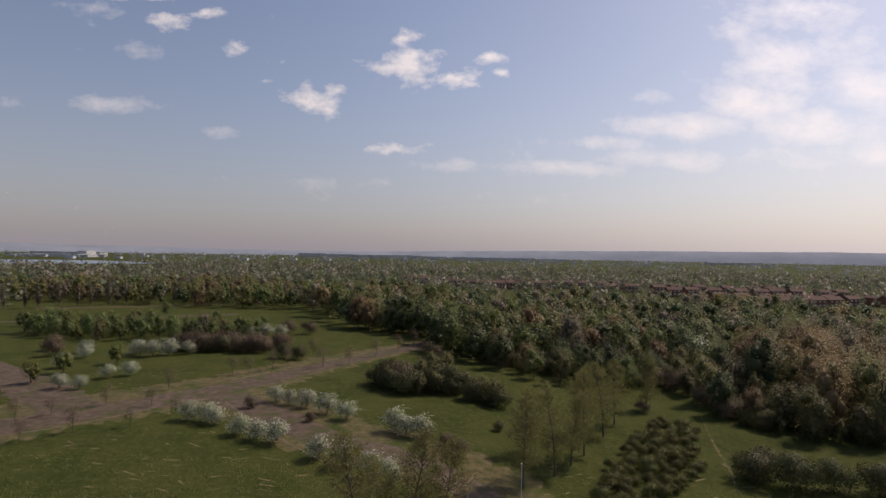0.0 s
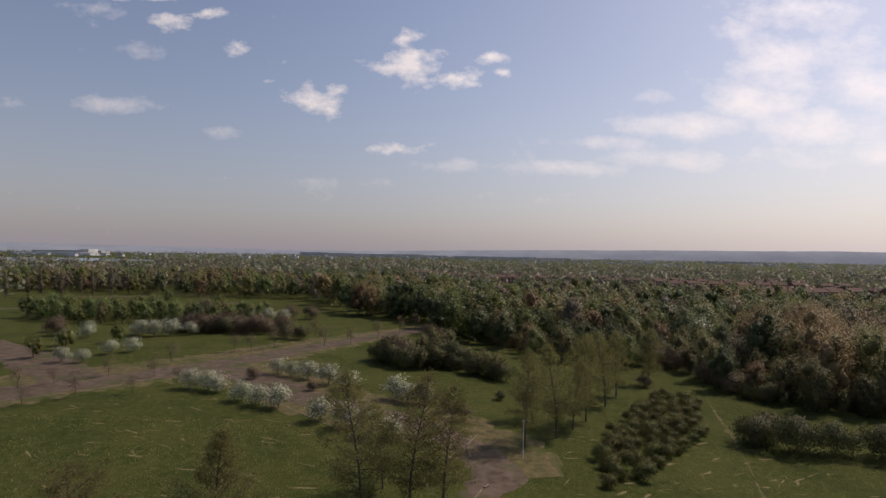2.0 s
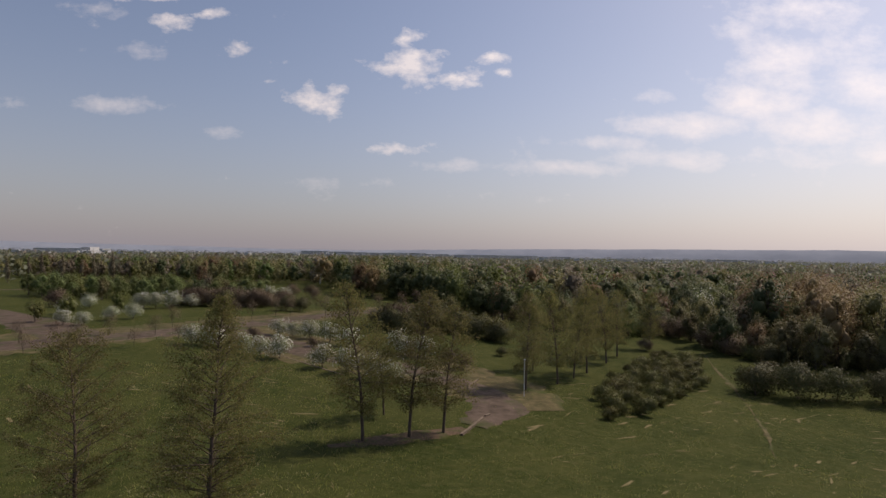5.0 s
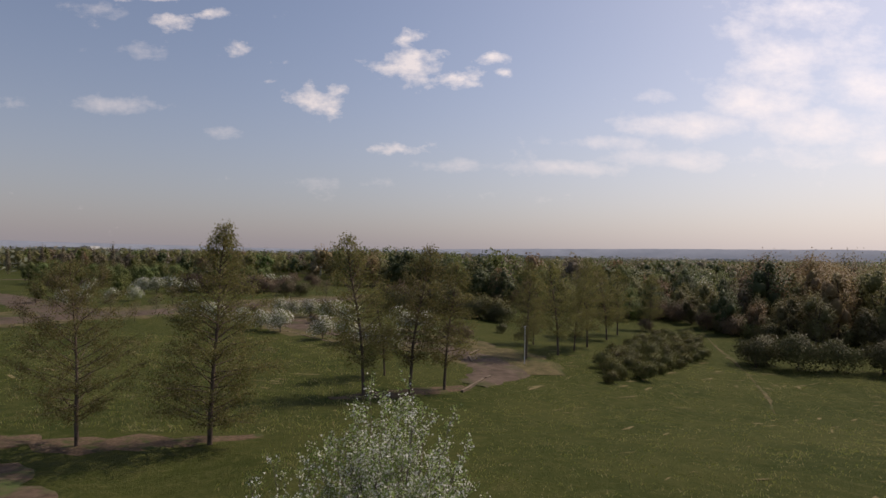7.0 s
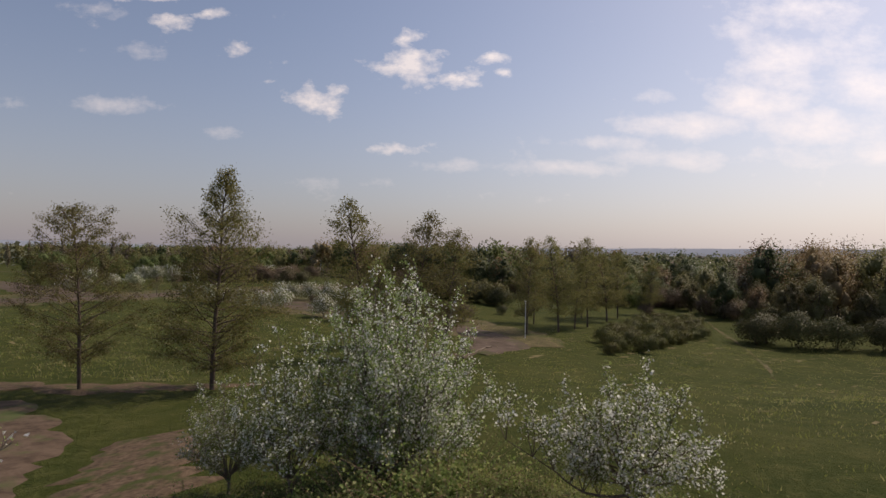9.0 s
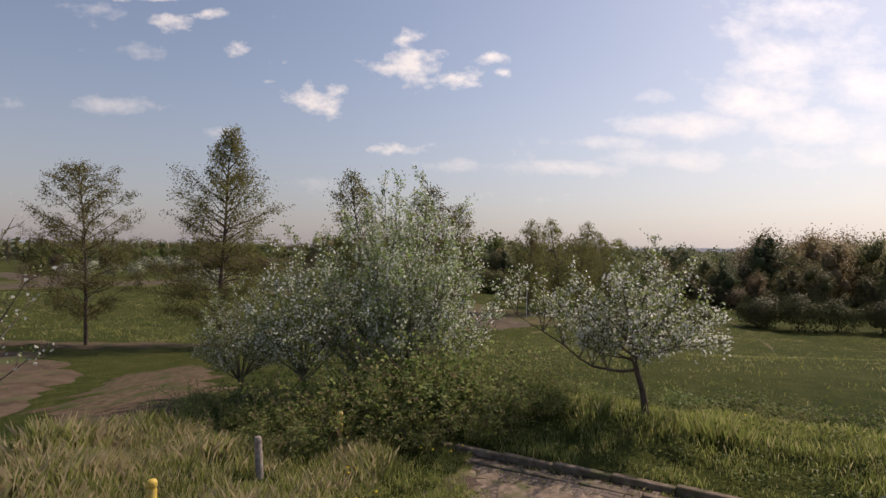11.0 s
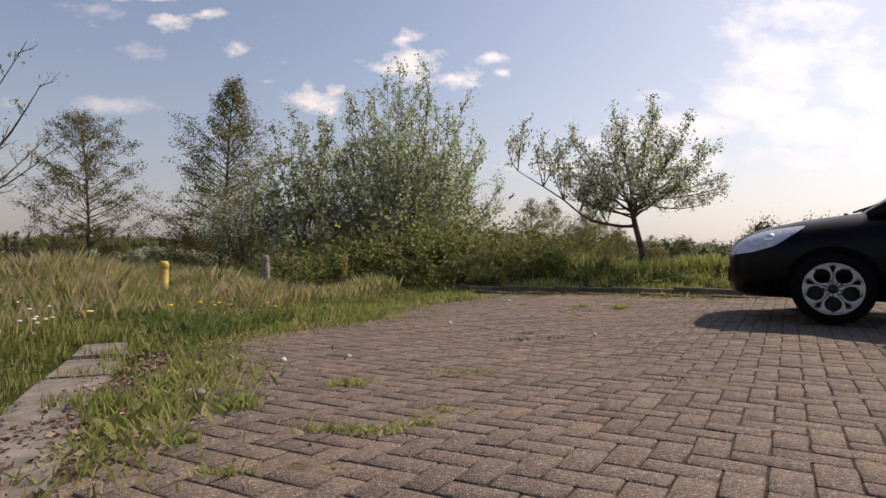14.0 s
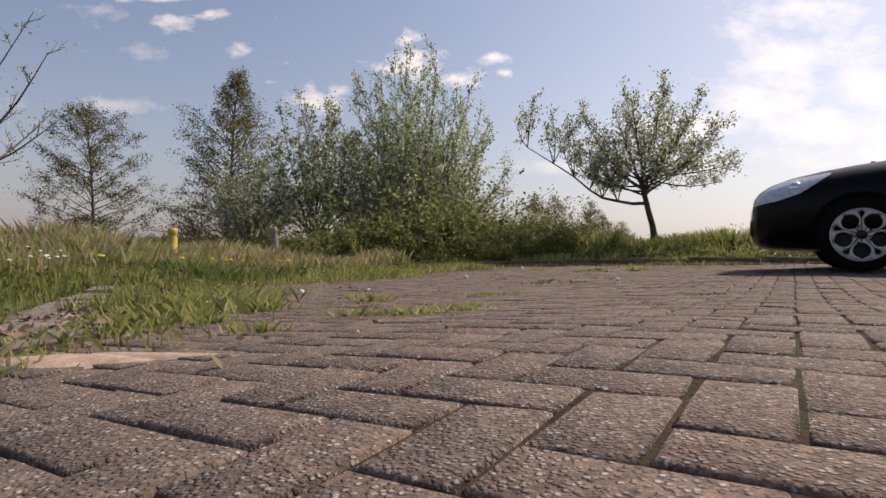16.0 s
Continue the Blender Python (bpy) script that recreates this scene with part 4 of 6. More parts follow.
def sand_patch(x, y, rx, ry, turn, tall, seed, mat=M_SAND):
    r = np.random.default_rng(seed)
    n, k = 36, 8
    a = np.linspace(0, 2 * math.pi, n, endpoint=False)
    edge = 1 + 0.22 * np.sin(3 * a + seed) + 0.12 * np.sin(7 * a) + r.normal(size=n) * 0.05
    t = np.linspace(1, 0.0, k)
    px, py = np.outer(t, np.cos(a) * edge * rx), np.outer(t, np.sin(a) * edge * ry)
    c, s_ = math.cos(radians(turn)), math.sin(radians(turn))
    gx, gy = x + px * c - py * s_, y + px * s_ + py * c
    gz = height(gx, gy) + 0.008 * np.sin(gx * 1.7 + 0.6) * np.sin(gy * 1.3) + (tall + 0.006) * (1 - t[:, None] ** 2) - 0.004
    tagged(put("sand_patch", grid_mesh("sand_patch", np.stack((gx, gy, gz), -1), mat, True)), "pale pink sand spilt on the bricks", "sand", "sand on the bricks")


for k, (x_, y_, rx_, ry_, tn_, tl_) in enumerate(((-0.98, 1.02, 0.3, 0.075, -12, 0.012), (-0.48, 1.43, 0.12, 0.05, -32, 0.003), (1.23, 2.45, 0.14, 0.07, -20, 0.002))):
    sand_patch(x_, y_, rx_, ry_, tn_, tl_, k, M_SAND if k == 0 else M_DRIFT)

# ---- trees close by ----
def finish(ob, wd, tips, rng, bark, leaf, leaf_size, blossom=None, blossom_size=0.0, ratio=0.5, spread=0.03, per=2):
    put("trunk", wd.mesh("trunk", bark), ob)
    p = np.repeat(np.array(tips), per, axis=0)
    p = p + rng.normal(size=p.shape) * spread
    if blossom:
        zt = (p[:, 2] - p[:, 2].min()) / np.ptp(p[:, 2])
        pick = rng.uniform(size=len(p)) < ratio * (1.25 - 0.7 * zt)
        v, f = cards(rng, p[pick], blossom_size * rng.uniform(0.6, 1.3, pick.sum()), 0.9)
        put("blossom", mesh_of("blossom", v, f, blossom), ob, "small white blossom")
        p = p[~pick]
    v, f = cards(rng, p, leaf_size * rng.uniform(0.6, 1.3, len(p)), 0.6)
    put("foliage", mesh_of("foliage", v, f, leaf), ob)
    return ob


ROUND = ((0.0, 0.15), (0.14, 0.3), (0.26, 0.8), (0.4, 1.0), (0.6, 0.95), (0.78, 0.72), (0.92, 0.42), (1.0, 0.12))
CONE = ((0.0, 0.45), (0.1, 0.7), (0.24, 1.0), (0.42, 0.94), (0.6, 0.74), (0.8, 0.45), (0.93, 0.2), (1.0, 0.06))


def alder(seed, h, wide, label, laterals=40, subs=8, leaves=8, per=2, size=0.11, mat=M_ALDER, lean=(0.02, 0.0), form=CONE, first=0.1, spread=0.12):
    """A straight trunk with tiers of side branches, whose reach follows the form from foot to top."""
    rng = np.random.default_rng(seed)
    ob = root("alder_tree", 0, 0, 0, label, "tree", "alder trees")
    wd, tips = Wood(), []
    trunk = path_of(rng, (0, 0, -0.3), (lean[0], lean[1], 1), h + 0.3, 12, 0.03, 0.01)
    wd.limb(trunk, np.linspace(h * 0.0125, 0.012, 13), 7)
    ft, fr = zip(*form)
    for k in range(laterals):
        t = first + (0.985 - first) * ((k + rng.uniform(0, 1)) / laterals) ** 1.25
        i = min(int(t * 12), 11)
        at = trunk[i] + (trunk[i + 1] - trunk[i]) * (t * 12 - i)
        reach = wide / 2 * float(np.interp(t, ft, fr)) * rng.uniform(0.62, 1.15)
        a, up = k * 2.4 + rng.uniform(-0.5, 0.5), rng.uniform(0.05, 0.55) + 0.9 * t * t
        q = path_of(rng, at, (math.cos(a), math.sin(a), up), reach, 6, 0.1, 0.035)
        wd.limb(q, np.linspace(h * 0.0032, 0.006, 7), 4)
        for j in range(max(2, round(subs * (0.25 + 1.5 * reach / wide)))):
            u = rng.uniform(0.25, 1.0) * 6
            i = min(int(u), 5)
            b = q[i] + (q[i + 1] - q[i]) * (u - i)
            turn = a + rng.choice((-1, 1)) * rng.uniform(0.5, 1.1)
            p = path_of(rng, b, (math.cos(turn), math.sin(turn), rng.uniform(-0.15, 0.4)), (0.1 + 0.34 * reach) * rng.uniform(0.6, 1.2), 3, 0.12, 0.03)
            wd.limb(p, np.linspace(0.008, 0.004, 4), 3)
            for _ in range(leaves):
                w = rng.uniform(0.1, 1.0) * 3
                i = min(int(w), 2)
                tips.append(p[i] + (p[i + 1] - p[i]) * (w - i))
    tips.extend(trunk[-1] + rng.normal(size=(6, 3)) * (0.06, 0.06, 0.2))
    return finish(ob, wd, tips, rng, M_TWIG, mat, size, spread=spread, per=per)


def bough(rng, wd, tips, a, b, r, sides, side_len, bow=0.06, up=0.25, twigs=3, bare=0.25):
    """One main branch from a to b, sagging by bow, with side shoots and twigs; gathers the places of leaves."""
    a, b = np.asarray(a, float), np.asarray(b, float)
    ln = np.linalg.norm(b - a)
    k = max(6, int(ln * 3))
    t = np.linspace(0, 1, k)[:, None]
    mid = (a + b) / 2 - (0, 0, bow * ln) + rng.normal(size=3) * 0.05 * ln
    pts = a * (1 - t) ** 2 + mid * 2 * t * (1 - t) + b * t * t
    pts = pts + np.cumsum(rng.normal(size=(k, 3)), axis=0) * 0.012 * t
    wd.limb(pts, np.linspace(r, 0.0045, k), 6)
    for s_ in range(sides):
        u = (bare + (1 - bare) * (s_ + rng.uniform(0, 1)) / sides) * (k - 1)
        i = min(int(u), k - 2)
        at = pts[i] + (pts[i + 1] - pts[i]) * (u - i)
        along = pts[i + 1] - pts[i]
        along /= np.linalg.norm(along)
        side = np.cross(along, rng.normal(size=3))
        side /= np.linalg.norm(side) + 1e-9
        an = radians(rng.uniform(28, 62))
        q = path_of(rng, at, along * math.cos(an) + side * math.sin(an) + np.array((0, 0, up)), side_len * (1.15 - 0.7 * u / (k - 1)) * rng.uniform(0.55, 1.2), 4, 0.1, 0.06)
        wd.limb(q, np.linspace(max(0.004, r * 0.3), 0.003, 5), 4)
        tips.extend(q[1:])
        for _ in range(twigs):
            i = int(rng.integers(1, 4))
            d = q[i + 1] - q[i]
            p = path_of(rng, q[i], d / np.linalg.norm(d) + rng.normal(size=3) * 0.55 + np.array((0, 0, 0.25)), side_len * 0.36 * rng.uniform(0.5, 1.3), 2, 0.1, 0.1)
            wd.limb(p, (0.004, 0.003, 0.002), 3)
            tips.extend(p[1:])
    tips.append(pts[-1])


def dome_tree(seed, label, boughs, foot, low, half, tall, r, sides, side_len, widest=82, ratio=0.42, lsize=0.07, bsize=0.06, per=3, inner=0, group=""):
    """A blossom tree whose branches fan out from one foot (or from the head of a trunk, low metres up) to a dome."""
    rng = np.random.default_rng(seed)
    ob = root("blossom_tree", 0, 0, 0, label, "tree", group)
    wd, tips = Wood(), []
    if low > 0.3:
        wd.limb(path_of(rng, (0, 0, -0.3), (0, 0, 1), low + 0.4, 6, 0.03, 0.02), np.linspace(r * 2.4, r * 1.6, 7), 8)
    edge = 1 - math.cos(radians(widest))
    for k in range(boughs + inner):
        th = math.acos(1 - edge * ((k % boughs) + 0.5) / boughs)
        a, f = k * 2.4 + rng.uniform(-0.3, 0.3), rng.uniform(0.84, 1.06) * (1.0 if k < boughs else rng.uniform(0.4, 0.7))
        d = np.array((math.cos(a) * math.sin(th), math.sin(a) * math.sin(th), math.cos(th)))
        d = d / (math.sin(th) ** 2.8 + abs(math.cos(th)) ** 2.8) ** (1 / 2.8)
        start = d * (foot, foot, 0) + (0, 0, low * rng.uniform(0.75, 1.0) - 0.12)
        end = np.array((0, 0, low + 0.5)) + d * (half, half, tall - low - 0.5) * f
        bough(rng, wd, tips, start, end, r * rng.uniform(0.7, 1.1), sides, side_len, 0.02)
    return finish(ob, wd, tips, rng, M_GREYTWIG, M_PEARLEAF, lsize, M_BLOSSOM, bsize, ratio, 0.05, per)


def pear_tree():
    """The small leaning blossom tree beyond the kerb, with one low limb."""
    rng = np.random.default_rng(11)
    x0, y0 = 3.84, 10.65
    ob = root("pear_tree", x0, y0, hz(x0, y0), "small leaning blossom tree with one low limb", "tree")
    wd, tips = Wood(), []
    trunk = np.array([(0.02, 0, -0.3), (0.0, 0, 0.1), (-0.05, 0, 0.4), (-0.13, 0.02, 0.7), (-0.2, 0.0, 0.95), (-0.26, 0, 1.2), (-0.24, 0, 1.45)])
    wd.limb(trunk, [0.085, 0.068, 0.058, 0.054, 0.05, 0.046, 0.04], 9)
    low = np.array([(-0.17, 0, 0.82), (-0.45, -0.05, 0.8), (-0.75, -0.1, 0.84), (-1.05, -0.1, 0.9), (-1.3, -0.1, 1.05), (-1.6, -0.1, 1.3), (-2.0, -0.1, 1.55), (-2.5, -0.1, 1.85)])
    wd.limb(low, np.linspace(0.034, 0.007, 8), 6)
    for i in range(2, 8):
        for k in range(3):
            bough(rng, wd, tips, low[i], low[i] + (rng.uniform(-0.5, 0.35), rng.uniform(-0.6, 0.6), rng.uniform(0.35, 1.15)), 0.011, 5, 0.38, 0.05, 0.3, 2, 0.2)
    for k in range(30):
        th = math.acos(1 - 0.98 * (k + 0.5) / 30)
        a, f = k * 2.4 + rng.uniform(-0.3, 0.3), rng.uniform(0.78, 1.06)
        d = np.array((math.cos(a) * math.sin(th), math.sin(a) * math.sin(th), math.cos(th)))
        end = np.array((-0.12, 0, 1.25)) + d * (1.75, 1.5, 1.95) * f
        bough(rng, wd, tips, trunk[6] + (trunk[4] - trunk[6]) * rng.uniform(0, 1), end, 0.022 * rng.uniform(0.7, 1.1), 11, 0.5, 0.12, 0.2, 3, 0.3)
    finish(ob, wd, tips, rng, M_TWIG, M_PEARLEAF, 0.062, M_BLOSSOM, 0.052, 0.5, 0.05, 3)


def bramble(seed, w, d, h, n, mat=M_BRAMBLE, name="bramble_bush", label="tangled bramble bush with small green leaves", group="bramble hedge", canes=48):
    rng = np.random.default_rng(seed)
    ob = root(name, 0, 0, 0, label, "bush", group)
    wd, tips = Wood(), []
    for k in range(canes):
        x, y = rng.uniform(-w, w) * 0.45, rng.uniform(-d, d) * 0.45
        a = rng.uniform(0, 2 * math.pi)
        p = path_of(rng, (x, y, -0.1), (math.cos(a) * 0.5, math.sin(a) * 0.5, 1), h * rng.uniform(0.9, 2.0), 8, 0.12, -0.12)
        p[:, 2] = np.maximum(p[:, 2], 0.02)
        wd.limb(p, np.linspace(0.007, 0.003, 9), 3)
        tips.extend(p[2:])
    put("stem", wd.mesh("stem", M_CANE), ob, "thin brown arching canes")
    th, u = rng.uniform(0, 2 * math.pi, n), rng.uniform(0, 1, n)
    r = np.sqrt(rng.uniform(0, 1, n))
    lump = 0.75 + 0.25 * np.sin(th * 3 + seed) * np.cos(r * 5 + seed)
    p = np.stack((np.cos(th) * r * w / 2, np.sin(th) * r * d / 2, h * lump * np.sqrt(np.clip(1 - r ** 2.5, 0, 1)) * (0.35 + 0.65 * np.sqrt(u)) + rng.normal(size=n) * 0.04), -1)
    tp = np.repeat(np.array(tips), 5, axis=0)
    p = np.concatenate((p, tp + rng.normal(size=tp.shape) * 0.05))
    p[:, 2] = np.maximum(p[:, 2], 0.02)
    v, f = cards(rng, p, rng.uniform(0.035, 0.08, len(p)), 0.75, 0.35)
    put("foliage", mesh_of("foliage", v, f, mat), ob)
    return ob


# ---- grass ----
def blades(name, places, tall, wide, mat, label, seed, bend=0.35):
    rng = np.random.default_rng(seed)
    x, y = places[:, 0], places[:, 1]
    n = len(x)
    z = height(x, y) - 0.02
    h = tall * rng.uniform(0.45, 1.25, n) * (1 + 0.45 * np.sin(x * 2.3 + 1) * np.sin(y * 1.9)) * (1 + 0.9 * s_curve(-x, 4.3, 6.2))
    a, la = rng.uniform(0, 2 * math.pi, n), rng.uniform(0, 2 * math.pi, n)
    lean = h * bend * rng.uniform(0.1, 1.3, n)
    w = wide * rng.uniform(0.6, 1.3, n)
    dx, dy = np.cos(a) * w / 2, np.sin(a) * w / 2
    lx, ly = np.cos(la) * lean, np.sin(la) * lean
    v = np.stack((np.stack((x - dx, y - dy, z), -1), np.stack((x + dx, y + dy, z), -1), np.stack((x + lx * 0.35 + dx * 0.8, y + ly * 0.35 + dy * 0.8, z + h * 0.6), -1), np.stack((x + lx, y + ly, z + h), -1)), 1)
    ob = put(name, mesh_of(name, v.reshape(-1, 3), np.arange(4 * n).reshape(n, 4), mat))
    return tagged(ob, label, "grass", kind="stuff")


def clumped(rng, n, clumps, spread, inside, box):
    """Places in clumps inside a region."""
    x0, x1, y0, y1 = box
    c = np.stack((rng.uniform(x0, x1, clumps), rng.uniform(y0, y1, clumps)), -1)
    c = c[inside(c[:, 0], c[:, 1])]
    k = rng.integers(len(c), size=n)
    p = c[k] + rng.normal(size=(n, 2)) * spread
    return p[inside(p[:, 0], p[:, 1])]


def lot_edge(y):
    return np.interp(y, [-6, 1.5, 2.2, 3.1, 4.3, 4.8, 5.65, 7.0, 7.9, 9.2, 12], [-1.45, -1.35, -1.43, -1.6, -1.9, -1.5, -0.95, -0.65, 0.3, 0.5, 0.5])


def across(x, y):
    return x * BX[0] + y * BX[1]


def on_verge(x, y):
    """Grass at the left of the car park and beyond its kerb."""
    west = (x < lot_edge(y) - 0.02) & (x > -8.5) & (y > 0.6) & (y < 12)
    slab = (np.hypot(x + 2.32, y - 3.12) < 0.18) | (np.hypot(x + 1.72, y - 1.9) < 0.2) | (np.hypot(x + 2.05, y - 2.5) < 0.2) | (np.hypot(x + 2.55, y - 3.68) < 0.16)
    return west & ~(slab & (y < 3.9)) & ~((x < -7) & (y > 8))


def on_bank(x, y):
    q = across(x, y)
    return (q > 8.55) & (q < 14.5) & (x > -1.0) & (x < 14)


def meadow(x, y):
    q = across(x, y)
    return (q > 12.5) & (y < 75) & (np.abs(x) < 0.9 * y + 4) & ((x > -9) | (y > 33))


def all_grass():
    rng = np.random.default_rng(21)
    low = lambda x, y: on_verge(x, y) & (x > lot_edge(y) - 2.4) & ~((np.abs(x - lot_edge(y) + 0.3) < 0.13) & (y < 3.9) & (np.sin(y * 9) < 0.6))
    back = lambda x, y: on_verge(x, y) & (x < lot_edge(y) - 1.3) & (np.hypot(x + 3.66, y - 6.75) > 0.42) & (np.hypot(x + 2.8, y - 8.2) > 0.36)
    blades("verge_grass", clumped(rng, 40000, 800, 0.1, low, (-5, 0.6, 0.6, 10)), 0.1, 0.007, M_GRASS, "short lush grass beside the bricks", 1)
    blades("verge_tall_grass", clumped(rng, 52000, 1200, 0.12, back, (-8.5, 0, 2, 11)), 0.2, 0.006, M_GRASS, "tall rough grass on the verge", 2)
    blades("dry_grass", clumped(rng, 24000, 260, 0.2, back, (-8.5, -0.5, 3, 10.5)), 0.24, 0.0045, M_STRAW, "dry straw-coloured grass on the verge", 3, 0.5)
    blades("bank_grass", clumped(rng, 40000, 1500, 0.14, on_bank, (-1, 14, 0, 16)), 0.13, 0.009, M_GRASS, "green grass on the bank beyond the kerb", 4)
    dead = lambda x, y: on_verge(x, y) & (np.hypot((x + 4.6) / 1.5, (y - 6.6) / 0.9) < 1)
    blades("dead_stems", clumped(rng, 3600, 60, 0.14, dead, (-6.2, -3, 5.6, 7.6)), 0.13, 0.004, M_DEADSTEM, "pinkish brown dead stems lying in the verge", 13, 0.8)
    blades("tussock_grass", np.repeat(np.array([(-2.3, 4.5), (-2.05, 4.25), (-2.6, 4.75), (-2.15, 4.75), (-1.85, 5.2), (-1.2, 7.2)]), 300, axis=0) + rng.normal(size=(1800, 2)) * 0.11, 0.15, 0.006, M_LUSH, "dark green grass tussocks beside the bricks", 14, 0.55)
    p = clumped(rng, 17000, 900, 0.13, on_bank, (-1, 14, 0, 16))
    w_ = np.stack((p[:, 0], p[:, 1], height(p[:, 0], p[:, 1]) + rng.uniform(0, 1, len(p)) ** 1.4 * 0.2), -1)
    v, f = cards(rng, w_, rng.uniform(0.025, 0.08, len(p)), 0.5, 0.4)
    tagged(put("bank_weeds", mesh_of("bank_weeds", v, f, M_LUSH)), "low leafy weeds on the bank", "weeds", kind="stuff")
    p = clumped(rng, 9000, 420, 0.12, lambda x, y: on_verge(x, y) & (x > -6), (-6, 0.6, 1.0, 10))
    w_ = np.stack((p[:, 0], p[:, 1], height(p[:, 0], p[:, 1]) + rng.uniform(0, 1, len(p)) ** 1.5 * 0.16), -1)
    v, f = cards(rng, w_, rng.uniform(0.02, 0.05, len(p)), 0.55, 0.4)
    tagged(put("verge_weeds", mesh_of("verge_weeds", v, f, M_LUSH)), "low leafy weeds in the verge grass", "weeds", kind="stuff")
    tall = lambda x, y: on_bank(x, y) & (across(x, y) > 10.0) & (across(x, y) < 12.2) & (x > 2.5)
    blades("bank_tall_grass", clumped(rng, 22000, 900, 0.18, tall, (2, 14, 0, 13)), 0.22, 0.009, M_GRASS, "tall grass along the top of the bank", 5)
    blades("meadow_grass", clumped(rng, 42000, 4000, 0.5, meadow, (-60, 60, 11, 75)), 0.11, 0.03, M_GRASS, "meadow grass", 6, 0.8)
    blades("meadow_dry_grass", clumped(rng, 6000, 240, 0.6, meadow, (-60, 60, 11, 75)), 0.07, 0.014, M_STRAW, "dry patches of meadow grass", 7, 0.9)
    lot = lambda x, y: (x > lot_edge(y)) & (across(x, y) < 8.4)
    tufts = np.array([(-0.02, 2.85), (0.1, 2.87), (-0.57, 2.6), (-0.08, 2.05), (-0.17, 1.85), (-0.5, 1.82), (-0.32, 1.76), (-0.99, 2.2), (-0.75, 1.42), (-1.05, 1.75), (1.55, 6.3), (0.9, 6.7), (1.9, 6.1)])
    p = np.repeat(tufts, 110, axis=0) + rng.normal(size=(len(tufts) * 110, 2)) * (0.055, 0.022)
    blades("joint_grass", p, 0.05, 0.005, M_GRASS, "small olive tufts growing in the joints", 8, 0.9)
    own = np.random.default_rng(31)
    c = np.stack((own.uniform(-1.2, 2.6, 46), own.uniform(2.2, 8.0, 46)), -1)
    c = c[lot(c[:, 0], c[:, 1])]
    p = np.repeat(c, 34, axis=0) + own.normal(size=(len(c) * 34, 2)) * (0.06, 0.02)
    blades("joint_weeds", p, 0.028, 0.004, M_OLIVE, "small dull weeds scattered over the joints", 18, 1.0)
    edge = rng.uniform(0.8, 8.0, 9000)
    p = np.stack((lot_edge(edge) + np.abs(rng.normal(size=9000)) * 0.22 - 0.05, edge), -1)
    blades("edge_grass", p[rng.uniform(size=9000) < 0.55], 0.07, 0.008, M_GRASS, "short grass creeping over the bricks", 9, 0.8)
    # joints filled with moss near the kerb
    q = np.stack((rng.uniform(-0.5, 4, 4000), rng.uniform(6.2, 9, 4000)), -1)
    q = q[(across(q[:, 0], q[:, 1]) > 7.4) & (across(q[:, 0], q[:, 1]) < 8.5)]
    blades("kerb_grass", q, 0.06, 0.01, M_GRASS, "weeds along the kerb", 10, 0.8)


def flowers():
    rng = np.random.default_rng(4)
    spots = [(-2.3, 5.15), (-2.5, 5.3), (-2.2, 5.3), (-2.35, 5.4), (-1.9, 5.5), (-2.6, 4.9), (-1.7, 5.1), (-1.45, 8.3), (-1.5, 8.5), (-1.35, 8.45), (-0.2, 9.2), (0.0, 9.4), (-0.4, 9.3), (0.1, 9.1), (0.3, 9.35), (-2.85, 4.1), (-1.2, 7.4), (-0.95, 7.6), (3.5, 9.4), (4.4, 9.2), (-2.0, 6.2), (0.9, 9.9), (5.3, 9.8)]
    for kind, mat, size, label, places in (("dandelion", M_DANDELION, 0.042, "yellow dandelion in the grass", spots),
                                           ("daisy", M_DAISY, 0.03, "white daisy in the grass", [(-3.4 + rng.uniform(-0.7, 0.6), 3.6 + rng.uniform(-0.5, 0.6)) for _ in range(26)])):
        ob = root(kind, 0, 0, 0, label, "flower", kind + " flowers")
        bm = bmesh.new()
        bmesh.ops.create_uvsphere(bm, u_segments=10, v_segments=5, radius=size / 2, matrix=pose(0, 0, 0.2) @ Matrix.Diagonal((1, 1, 0.5, 1)))
        part("bloom", bm, mat, ob)
        wd = Wood()
        wd.limb([(0.01, 0, -0.02), (0, 0.004, 0.1), (0, 0, 0.2)], [0.003, 0.003, 0.003], 4)
        put("stalk", wd.mesh("stalk", M_GRASS), ob)
        for k, (x, y) in enumerate(places):
            m = pose(x, y, hz(x, y), 0, 0, k * 50)
            if k == 0:
                ob.matrix_basis = m
            else:
                dup(ob, m)


